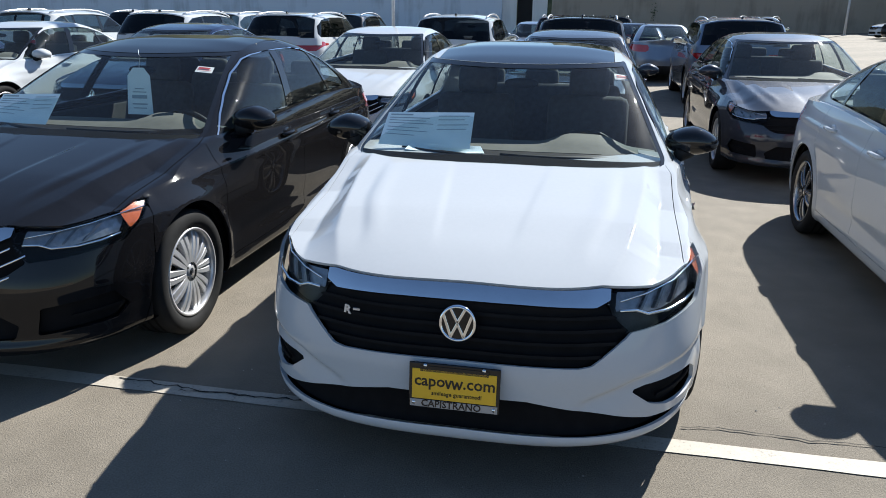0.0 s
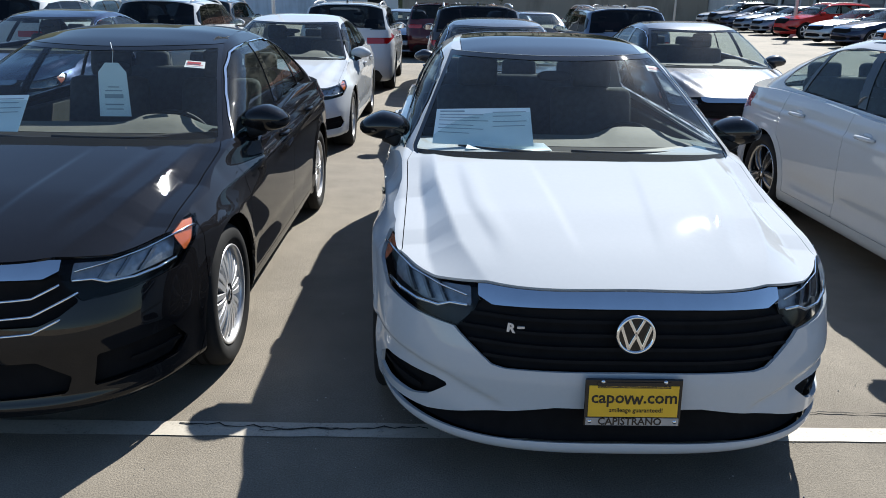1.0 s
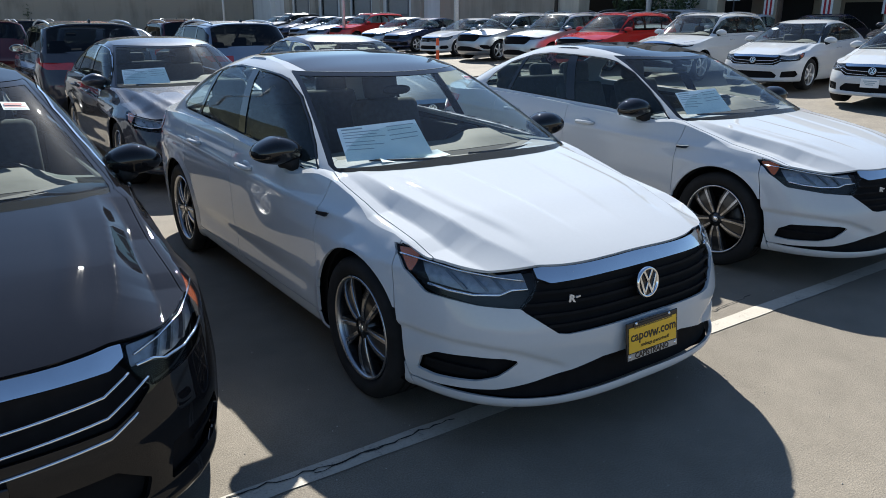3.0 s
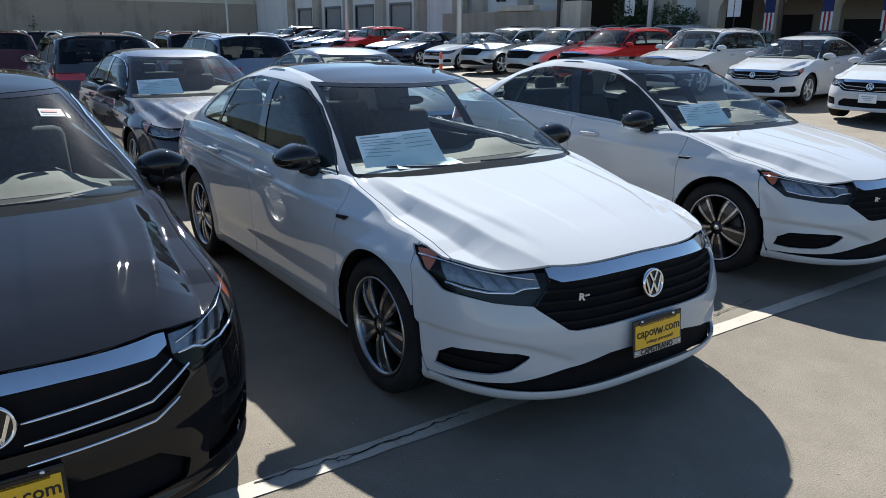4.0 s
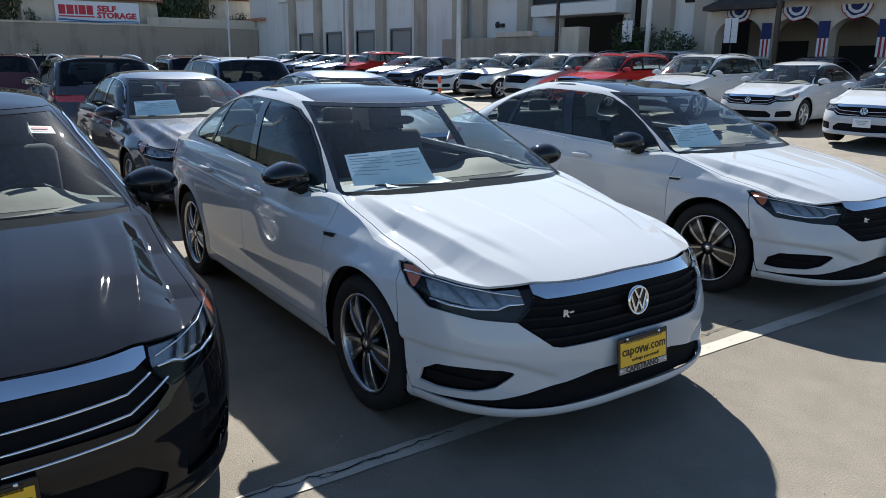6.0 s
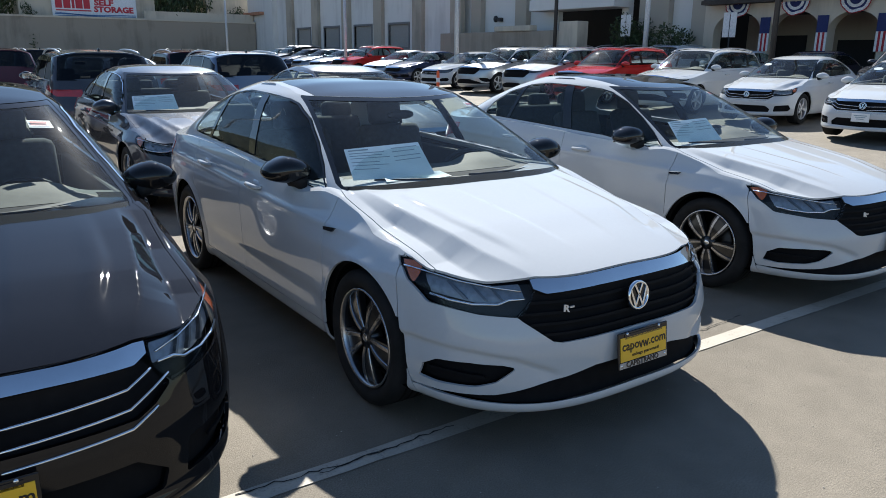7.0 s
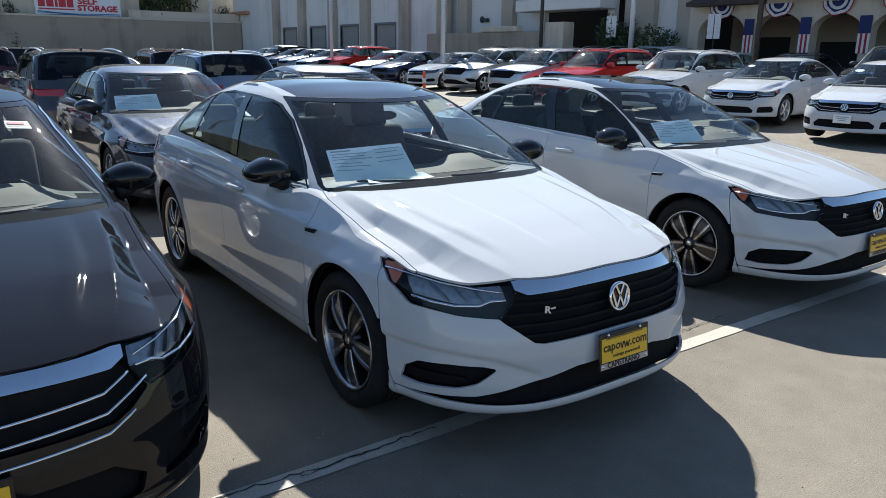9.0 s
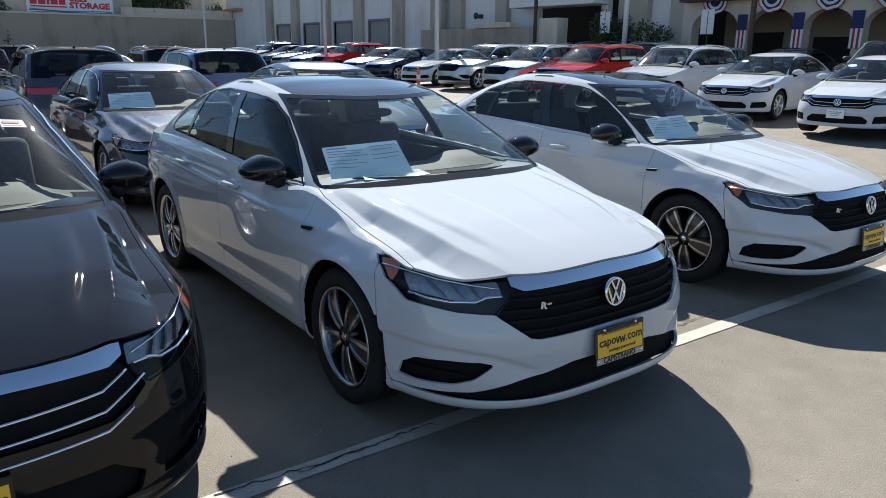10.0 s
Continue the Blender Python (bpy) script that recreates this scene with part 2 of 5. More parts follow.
class Surf:
    def __init__(self, P):
        self.P, self.N = P, normals_of(P)
        self.x, self.y, self.z = P[..., 0], P[..., 1], P[..., 2]

    def piece(self, name, F, material, parent, label="", flange=0.0, offset=0.0, split=False):
        v, f = cut(self.P, self.N, F, flange, offset)
        if not f:
            return None
        if split:
            for vv, ff in islands(v, f):
                add(name, mesh_of(name, vv, ff, material), parent, label)
            return None
        return add(name, mesh_of(name, v, f, material), parent, label)


def outline(w, f, r, lf, nf, lr, nr, t):
    """Half a plan, nose to tail: x and y for t in 0..3 (front corner, side, rear corner)."""
    a = np.clip(t, 0, 1) * math.pi / 2
    b = np.clip(3 - t, 0, 1) * math.pi / 2
    xf, yf = w * np.sin(a) ** (2 / nf), f + lf * (1 - np.maximum(np.cos(a), 0) ** (2 / nf))
    xr, yr = w * np.sin(b) ** (2 / nr), r - lr * (1 - np.maximum(np.cos(b), 0) ** (2 / nr))
    ys = f + lf + (r - lr - f - lf) * np.clip(t - 1, 0, 1)
    return np.where(t <= 1, xf, np.where(t >= 2, xr, w + 0 * ys)), np.where(t <= 1, yf, np.where(t >= 2, yr, ys))


class Loaf:
    """A closed wall round a plan, with its top edge on a height field, and the cap over it."""
    def __init__(self, front, rear, width, nose, tail, height, z0, ns, nv, barrel=0.0, dense=1.0, lean=None):
        F, R, W = curve(front), curve(rear), curve(width, 0.03)
        LF, NF = curve(nose[0], 0.08), curve(nose[1], 0.08)
        lr, nr = tail
        mid = 0.5 * (front[0][1] + rear[0][1])

        def plan(z, t):
            x, y = outline(W(z), F(z), R(z), LF(z), NF(z), lr, nr, t)
            x = x * (1 - barrel * ((y - mid) / mid) ** 2)
            return (x * (1 - lean(y, z)) if lean else x), y

        # even spacing along the plan, finer round the nose
        td = np.linspace(0, 3, 1200)
        xd, yd = plan(0.5 * (z0 + width[-1][0]) + 0 * td, td)
        arc = np.concatenate([[0], np.cumsum(np.hypot(np.diff(xd), np.diff(yd)))])
        dens = np.cumsum(np.where(arc < 1.25, dense, 1.0) * np.gradient(arc))
        ts = np.interp(np.linspace(dens[0], dens[-1], ns), dens, td)
        ts[0], ts[-1] = 0, 3
        top = np.full(ns, 0.93 * width[-1][0])
        for _ in range(120):
            top = 0.5 * top + 0.5 * height(*plan(top, ts))
        v = np.linspace(0, 1, nv)
        z = z0 + (top[:, None] - z0) * v[None]
        x, y = plan(z, ts[:, None] + 0 * z)
        half = np.stack([x, y, z], -1)
        flip = half[::-1] * (-1, 1, 1)
        self.wall = Surf(np.concatenate([flip[:-1], half]))
        self.edge = np.concatenate([half[:, -1, :2], (half[::-1, -1, :2] * (-1, 1))[1:-1]])
        self.height = height

    def cap(self, nx, ny, y0, y1, xmax):
        gx, gy = np.meshgrid(np.linspace(-xmax, xmax, nx), np.linspace(y0, y1, ny), indexing="ij")
        s = Surf(np.stack([gx, gy, self.height(gx, gy)], -1))
        s.inside = poly_field(gx, gy, self.edge)
        return s


def both(*fields):
    return np.minimum.reduce(fields)


# ---- cars ----
SEDAN = dict(
    length=4.70, axles=(0.90, 3.586), wheel=0.325, arch=0.372, track=0.79,
    front=[(0.17, 0.06), (0.20, 0.008), (0.23, 0.0), (0.26, 0.02), (0.36, 0.022), (0.46, 0.015), (0.52, 0.025), (0.60, 0.045), (0.68, 0.07), (0.74, 0.11), (0.85, 0.25)],
    rear=[(0.17, 4.50), (0.24, 4.62), (0.35, 4.68), (0.55, 4.70), (0.75, 4.66), (0.95, 4.62), (1.12, 4.66)],
    width=[(0.17, 0.82), (0.22, 0.868), (0.30, 0.884), (0.45, 0.893), (0.60, 0.897), (0.74, 0.901), (0.79, 0.899), (0.84, 0.884), (0.92, 0.868), (0.98, 0.845), (1.06, 0.80)],
    nose=([(0.17, 0.90), (0.5, 0.92), (0.75, 1.0), (1.1, 1.0)], [(0.17, 3.1), (0.45, 3.0), (0.75, 2.8), (1.1, 2.8)]), tail=(0.95, 2.6), barrel=0.015,
    hood=[(-0.1, 0.67), (0.02, 0.70), (0.10, 0.737), (0.30, 0.80), (0.60, 0.867), (0.90, 0.915), (1.15, 0.955), (1.4, 0.99), (2.0, 1.01), (3.0, 1.06), (3.5, 1.065), (4.0, 1.062), (4.5, 1.050), (4.8, 1.035)],
    drop=[(-0.1, 0.09), (0.2, 0.09), (0.42, 0.115), (0.63, 0.138), (0.9, 0.09), (1.4, 0.05), (3.6, 0.06), (4.8, 0.13)],
    g_front=[(0.90, 1.02), (0.97, 1.16), (1.10, 1.42), (1.25, 1.72), (1.36, 1.96), (1.42, 2.12)],
    g_rear=[(0.90, 4.36), (1.06, 4.17), (1.20, 3.90), (1.32, 3.60), (1.40, 3.36), (1.46, 3.1)],
    g_width=[(0.90, 0.828), (0.98, 0.808), (1.10, 0.765), (1.20, 0.718), (1.30, 0.66), (1.37, 0.598), (1.42, 0.52)],
    g_nose=([(0.9, 0.5), (1.46, 0.5)], [(0.9, 2.7), (1.46, 2.7)]), g_tail=(0.55, 2.7),
    roof=[(1.6, 1.26), (1.93, 1.352), (2.1, 1.390), (2.4, 1.436), (2.7, 1.453), (3.0, 1.446), (3.35, 1.408), (3.7, 1.33), (4.2, 1.2)], roof_drop=0.045,
    pane=[(0.93, 0.735), (0.97, 0.748), (1.142, 0.668), (1.261, 0.611), (1.33, 0.577), (1.45, 0.52)], r_pane=[(1.05, 0.66), (1.36, 0.50), (1.45, 0.45)],
    dlo=[(1.41, 0.938), (1.558, 1.039), (1.717, 1.132), (1.93, 1.241), (2.132, 1.315), (2.25, 1.336), (2.41, 1.347), (2.62, 1.354), (2.9, 1.360), (3.12, 1.338), (3.38, 1.262), (3.54, 1.15), (3.60, 1.075), (3.56, 1.056), (2.9, 1.032), (2.0, 0.998)],
    pillars=[(2.455, 2.555, -0.5), (3.20, 3.245, 0.25)], doors=(1.27, 2.41, 3.36), belt=0.95)
SUV = dict(
    length=4.70, axles=(0.92, 3.71), wheel=0.35, arch=0.40, track=0.80,
    front=[(0.17, 0.16), (0.24, 0.06), (0.40, 0.02), (0.60, 0.03), (0.80, 0.07), (0.92, 0.16), (1.0, 0.28)],
    rear=[(0.17, 4.52), (0.28, 4.64), (0.45, 4.70), (0.65, 4.70), (0.85, 4.64), (1.10, 4.58), (1.20, 4.56)],
    width=[(0.17, 0.80), (0.24, 0.86), (0.35, 0.895), (0.55, 0.912), (0.80, 0.92), (0.90, 0.915), (1.0, 0.895), (1.10, 0.87), (1.2, 0.84)],
    nose=([(0.17, 0.95), (1.2, 0.95)], [(0.17, 2.6), (1.2, 2.5)]), tail=(0.6, 3.0), barrel=0.012,
    hood=[(-0.1, 0.83), (0.05, 0.90), (0.15, 0.94), (0.5, 1.0), (0.9, 1.05), (1.3, 1.09), (2.0, 1.09), (3.0, 1.12), (4.0, 1.16), (4.8, 1.18)],
    drop=[(-0.1, 0.2), (0.4, 0.17), (0.9, 0.1), (1.4, 0.05), (4.8, 0.04)],
    g_front=[(1.0, 1.12), (1.10, 1.30), (1.30, 1.60), (1.50, 1.93), (1.62, 2.2)],
    g_rear=[(1.0, 4.60), (1.15, 4.56), (1.35, 4.42), (1.52, 4.28), (1.62, 4.2)],
    g_width=[(1.0, 0.858), (1.12, 0.842), (1.30, 0.798), (1.45, 0.752), (1.56, 0.706), (1.62, 0.665)],
    g_nose=([(1.0, 0.45), (1.62, 0.45)], [(1.0, 2.7), (1.62, 2.7)]), g_tail=(0.4, 3.2),
    roof=[(1.5, 1.42), (1.95, 1.54), (2.3, 1.605), (2.8, 1.635), (3.5, 1.63), (4.1, 1.60), (4.5, 1.56)], roof_drop=0.045,
    pane=[(1.08, 0.74), (1.52, 0.60), (1.62, 0.55)], r_pane=[(1.10, 0.77), (1.5, 0.68), (1.62, 0.62)],
    dlo=[(1.52, 1.12), (1.75, 1.27), (2.0, 1.415), (2.25, 1.49), (2.7, 1.525), (3.4, 1.52), (3.95, 1.475), (4.22, 1.36), (4.30, 1.22), (4.25, 1.165), (3.0, 1.14)],
    pillars=[(2.58, 2.68, 0.04), (3.50, 3.57, 0.05)], doors=(1.32, 2.50, 3.45), belt=1.08)
DETAIL = dict(near=(330, 52, 1.9), mid=(150, 30, 1.6), far=(70, 16, 1.0))


def wheel(spec, style, level):
    """A tyre, a rim with its spokes and a hub, as a root with its axis along +x (outwards)."""
    R = spec["wheel"]
    root = new("wheel")
    seg = dict(near=64, mid=40, far=24)[level]
    rr = R * (0.725 if style == "five_twin" else 0.70)
    v, f = lathe([(rr, 0.01), (rr + 0.012, 0.035), (rr + 0.04, 0.047), (R - 0.028, 0.045), (R - 0.010, 0.034), (R, 0.018), (R, -0.16), (R - 0.02, -0.19), (rr, -0.18)], seg)
    add("tyre", mesh_of("tyre", v, f, RUBBER), root)
    if level == "near":
        bm = bmesh.new()
        for k in range(3):
            vv, ff = lathe([(R + 0.0015, -0.02 - 0.045 * k), (R + 0.0015, -0.035 - 0.045 * k)], seg)
            add("tread_groove", mesh_of("tread_groove", vv, ff, LINER), root)
        bm.free()
    rim = None
    v, f = lathe([(rr + 0.004, 0.030), (rr + 0.002, 0.036), (rr - 0.008, 0.034), (rr - 0.014, 0.015), (rr - 0.022, -0.12)], seg)
    rim = add("rim", mesh_of("rim", v, f, ALLOY_EDGE if style == "five_twin" else ALLOY), root)
    # near-black disc that puts the shade behind the spokes into its colour
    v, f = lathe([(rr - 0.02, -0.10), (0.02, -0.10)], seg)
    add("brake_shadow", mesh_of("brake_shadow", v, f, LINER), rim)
    v, f = lathe([(rr * 0.66, -0.062), (rr * 0.66, -0.05), (0.05, -0.05)], seg)
    add("brake_disc", mesh_of("brake_disc", v, f, solid("disc_steel", (0.07, 0.07, 0.07), 0.45, 1.0) if "disc_steel" not in bpy.data.materials else bpy.data.materials["disc_steel"]), rim)

    def spoke(a0, w0, w1, a1, material, depth, name, r0=0.05, lift=0.0, steps=6):
        verts, faces = [], []
        for k in range(steps):
            t = k / (steps - 1)
            r = r0 + (rr - 0.006 - r0) * t
            a = a0 + (a1 - a0) * t
            h = (w0 + (w1 - w0) * t) / 2
            x = 0.012 + lift + 0.016 * math.sin(math.pi * min(1, 0.25 + t * 0.75)) - (0.0 if t < 1 else 0.004)
            for side, xx in ((-1, x - depth), (-1, x - 0.004), (-0.8, x), (0.8, x), (1, x - 0.004), (1, x - depth)):
                u = side * h
                verts.append((xx, r * math.cos(a) - u * math.sin(a), r * math.sin(a) + u * math.cos(a)))
        for k in range(steps - 1):
            faces += [(k * 6 + j, k * 6 + j + 1, (k + 1) * 6 + j + 1, (k + 1) * 6 + j) for j in range(5)]
        add(name, mesh_of(name, verts, faces, material, smooth=False), rim)

    if style == "five_twin":
        for k in range(5):
            a = 2 * math.pi * k / 5 + math.pi / 2
            spoke(a, 0.050, 0.075, a, ALLOY_DARK, 0.04, "spoke_pocket", lift=-0.008)
            for s in (-1, 1):
                spoke(a + s * 0.32, 0.017, 0.022, a + s * 0.185, ALLOY_EDGE, 0.035, "spoke")
                spoke(a + s * 0.46, 0.009, 0.012, a + s * 0.275, ALLOY_DARK, 0.035, "spoke_side", lift=-0.004)
    elif style == "multi":
        for k in range(10):
            a = 2 * math.pi * k / 10 + math.pi / 2
            for s in (-1, 1):
                spoke(a + s * 0.17, 0.018, 0.036, a + s * 0.098, ALLOY, 0.03, "spoke")
    else:
        for k in range(5):
            a = 2 * math.pi * k / 5 + math.pi / 2
            spoke(a, 0.055, 0.05, a, ALLOY, 0.03, "spoke", steps=3)
    v, f = lathe([(0.001, 0.024), (0.026, 0.024), (0.030, 0.020), (0.055, 0.014), (0.06, -0.04)], 24)
    add("hub", mesh_of("hub", v, f, ALLOY if style != "five_twin" else ALLOY_DARK), rim)
    if level == "near":
        v, f = lathe([(0.001, 0.0255), (0.019, 0.0255), (0.021, 0.023)], 20)
        add("hub_cap", mesh_of("hub_cap", v, f, CHROME), rim)
        for k in range(5):
            a = 2 * math.pi * k / 5 + 0.3
            v, f = lathe([(0.001, 0.022), (0.007, 0.022), (0.008, 0.0)], 10)
            me = mesh_of("lug_nut", [(p[0], p[1] + 0.042 * math.cos(a), p[2] + 0.042 * math.sin(a)) for p in v], f, PLASTIC)
            add("lug_nut", me, rim)
    return root


def adopt(root, parent, m):
    root.parent = parent
    root.matrix_basis = m


def ellipsoid(rx, ry, rz, seg=20, rings=12, power=2.4):
    verts, faces = [], []
    for i in range(rings + 1):
        p = -math.pi / 2 + math.pi * i / rings
        for j in range(seg):
            t = 2 * math.pi * j / seg
            q = [math.cos(p) * math.cos(t), math.cos(p) * math.sin(t), math.sin(p)]
            n = sum(abs(c) ** power for c in q) ** (1 / power)
            verts.append((rx * q[0] / n, ry * q[1] / n, rz * q[2] / n))
    faces = [(i * seg + j, i * seg + (j + 1) % seg, (i + 1) * seg + (j + 1) % seg, (i + 1) * seg + j) for i in range(rings) for j in range(seg)]
    return verts, faces


def mirror(side, colour, parent, cy=1.66, cz=1.0, x0=0.898):
    v, f = ellipsoid(0.128, 0.108, 0.070)
    out = []
    for x, y, z in v:
        y = min(y, 0.062)                        # flat towards the driver
        y += 0.25 * max(0.0, x) ** 1.0 * 0.35    # swept back outwards
        z += 0.012 * math.cos(x * 12)
        z *= 1.0 - 0.9 * max(0, -x) * 1.2 - 2.6 * max(0, x - 0.02)
        out.append((side * (x + x0), y + cy, z + cz))
    if side < 0:
        f = [q[::-1] for q in f]
    m = add("mirror", mesh_of("mirror", out, f, colour), parent)
    bm = box_bm(0.15, 0.004, 0.095, (side * (x0 + 0.005), cy + 0.080, cz), 0.0015)
    part("mirror_glass", bm, CHROME, m)
    v, f = tube([(side * 0.82, cy - 0.05, cz - 0.055), (side * 0.87, cy - 0.045, cz - 0.045), (side * 0.89, cy - 0.02, cz - 0.045)], [0.05, 0.032, 0.03], 10)
    add("mirror_foot", mesh_of("mirror_foot", v, f, PLASTIC), m)


def seat(x, y, parent, wide=0.52):
    st = new("seat")
    st.parent = parent
    bm = box_bm(wide, 0.52, 0.16, (x, y - 0.1, 0.55), 0.05)
    part("seat_cushion", bm, SEAT, st, smooth=True)
    bm = box_bm(wide, 0.13, 0.62, (x, y + 0.26, 0.82), 0.055, Matrix.Rotation(radians(-20), 3, "X"))
    part("seat_back", bm, SEAT, st, smooth=True)
    n = 1 if wide < 0.8 else 3
    for k in range(n):
        hx = x + (k - (n - 1) / 2) * 0.42
        bm = box_bm(0.26, 0.10, 0.19, (hx, y + 0.40, 1.20 if n == 1 else 1.13), 0.04, Matrix.Rotation(radians(-12), 3, "X"))
        for s in (-1, 1):
            box_bm(0.012, 0.012, 0.14, (hx + 0.05 * s, y + 0.385, 1.09 if n == 1 else 1.04), bm=bm)
        part("headrest", bm, SEAT, st, smooth=True)


def interior(spec, root, level, light_dash=True):
    lift = spec["belt"] - 0.95
    cab = new("cabin")
    cab.parent = root
    # dash: a dark ledge under the glass and a pale roll with a hood over the dials
    xs = np.linspace(-0.72, 0.72, 41)
    for name, mat, ys in (("dash_ledge", DASH_DARK, [(1.20, 0.945), (1.32, 0.962), (1.41, 0.968)]), ("dash", DASH_TOP if light_dash else DASH, [(1.41, 0.970), (1.52, 0.984), (1.66, 0.985), (1.73, 0.955), (1.76, 0.88), (1.74, 0.60)])):
        verts, n = [], len(ys)
        for x in xs:
            for k, (y, z) in enumerate(ys):
                hump = 0.050 * math.exp(-((x - 0.37) / 0.17) ** 4) * math.exp(-((y - 1.64) / 0.10) ** 2)
                verts.append((x, y + 0.16 * (x / 0.72) ** 2 * max(0, 1 - (y - 1.2) / 0.4), z + hump + lift - 0.02 * (x / 0.7) ** 4))
        faces = [(i * n + k, (i + 1) * n + k, (i + 1) * n + k + 1, i * n + k + 1) for i in range(40) for k in range(n - 1)]
        add(name, mesh_of(name, verts, faces, mat), cab)
    # steering wheel
    tilt = Matrix.Translation((0.37, 1.86, 0.86 + lift)) @ Matrix.Rotation(radians(-66), 4, "X")
    pts = [tilt @ Vector((0.18 * math.cos(t), 0.18 * math.sin(t), 0)) for t in np.linspace(0, 2 * math.pi, 33)]
    v, f = tube(pts, 0.015, 8)
    sw = add("steering_wheel", mesh_of("steering_wheel", v, f, PLASTIC), cab)
    bm = box_bm(0.30, 0.05, 0.03, (0, 0, 0), 0.01)
    bmesh.ops.transform(bm, matrix=tilt, verts=bm.verts[:])
    part("wheel_spoke", bm, PLASTIC, sw)
    for x in (-0.37, 0.37):
        seat(x, 2.42, cab)
    seat(0, 3.30, cab, 1.20)
    bm = box_bm(1.25, 0.55, 0.03, (0, 3.86, 0.98 + lift), 0.01)
    part("parcel_shelf", bm, DASH, cab)
    for s in (-1, 1):
        bm = box_bm(0.05, 1.8, 0.40, (s * 0.76, 2.52, 0.745 + lift), 0.015)
        part("door_card", bm, DASH, cab)
    # inside mirror
    v, f = ellipsoid(0.095, 0.018, 0.028, 16, 8)
    add("inside_mirror", mesh_of("inside_mirror", [(a, b + 1.98, c + 1.25 + lift) for a, b, c in v], f, PLASTIC), cab)


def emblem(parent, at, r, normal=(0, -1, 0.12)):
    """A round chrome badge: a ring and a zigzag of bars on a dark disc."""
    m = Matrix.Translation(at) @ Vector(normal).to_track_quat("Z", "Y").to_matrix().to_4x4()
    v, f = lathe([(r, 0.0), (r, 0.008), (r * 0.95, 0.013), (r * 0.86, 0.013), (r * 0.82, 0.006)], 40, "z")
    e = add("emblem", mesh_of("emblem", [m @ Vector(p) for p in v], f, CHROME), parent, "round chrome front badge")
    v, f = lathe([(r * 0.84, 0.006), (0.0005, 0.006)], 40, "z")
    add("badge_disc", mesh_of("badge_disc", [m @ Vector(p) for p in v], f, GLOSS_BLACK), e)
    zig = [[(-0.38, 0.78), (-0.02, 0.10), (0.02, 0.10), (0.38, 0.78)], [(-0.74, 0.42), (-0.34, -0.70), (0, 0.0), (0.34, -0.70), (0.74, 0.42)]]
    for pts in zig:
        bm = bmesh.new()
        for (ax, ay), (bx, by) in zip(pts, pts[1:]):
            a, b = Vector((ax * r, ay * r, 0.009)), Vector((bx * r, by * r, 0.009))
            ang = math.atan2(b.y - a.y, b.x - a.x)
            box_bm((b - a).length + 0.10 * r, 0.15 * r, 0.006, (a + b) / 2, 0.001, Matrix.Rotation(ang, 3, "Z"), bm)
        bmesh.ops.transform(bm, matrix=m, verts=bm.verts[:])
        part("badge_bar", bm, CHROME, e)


def dealer_plate(parent, at):
    """A yellow advertising plate in a black frame."""
    m = Matrix.Translation(at) @ Matrix.Rotation(radians(84), 4, "X")
    fr = new("plate")
    fr.parent = parent
    fr.matrix_basis = m
    tagged(fr, "yellow advertising plate in a black frame")
    bm = box_bm(0.312, 0.162, 0.008, (0, 0, 0), 0.004)
    part("plate_frame", bm, GLOSS_BLACK, fr, smooth=False)
    bm = box_bm(0.288, 0.106, 0.004, (0, 0.006, 0.0045), 0.0008)
    part("plate_face", bm, PLATE_YELLOW, fr)
    bm = box_bm(0.236, 0.021, 0.003, (0, 0.0605, 0.0050), 0.0008)
    part("plate_tab", bm, GLOSS_BLACK, fr)
    bm = box_bm(0.300, 0.026, 0.003, (0, -0.064, 0.0045), 0.0008)
    part("plate_band", bm, solid("plate_silver", (0.35, 0.36, 0.38), 0.35, 0.5) if "plate_silver" not in bpy.data.materials else bpy.data.materials["plate_silver"], fr)
    for body, size, x, y, bold in (("capo", 0.056, -0.083, 0.018, 0.0009), (".com", 0.056, 0.086, 0.018, 0.0009), ("smileage guaranteed!", 0.0205, 0.01, -0.024, 0.0002), ("CAPISTRANO", 0.034, -0.008, -0.0635, 0.0006)):
        me = text_mesh(body, size, GLOSS_BLACK, 0.0006, bold=bold)
        add("lettering", me, fr, at=Matrix.Translation((x, y, 0.0072)))
    for pts in ([(-0.028, 0.016), (-0.019, -0.012), (-0.010, 0.016)], [(-0.006, 0.016), (0.003, -0.012), (0.011, 0.012), (0.019, -0.012), (0.028, 0.016)]):
        for (ax, ay), (bx, by) in zip(pts, pts[1:]):
            a, b = Vector((ax, ay + 0.010, 0.0072)), Vector((bx, by + 0.010, 0.0072))
            part("mark_bar", box_bm((b - a).length + 0.002, 0.0065, 0.0012, (a + b) / 2, 0, Matrix.Rotation(math.atan2(b.y - a.y, b.x - a.x), 3, "Z")), GLOSS_BLACK, fr)
    for x, y in ((-0.137, -0.064), (0.137, -0.064), (-0.10, 0.071), (0.10, 0.071)):
        v, f = lathe([(0.0001, 0.0075), (0.006, 0.007), (0.007, 0.004)], 12, "z")
        add("screw", mesh_of("screw", [(p[0] + x, p[1] + y, p[2]) for p in v], f, CHROME), fr)


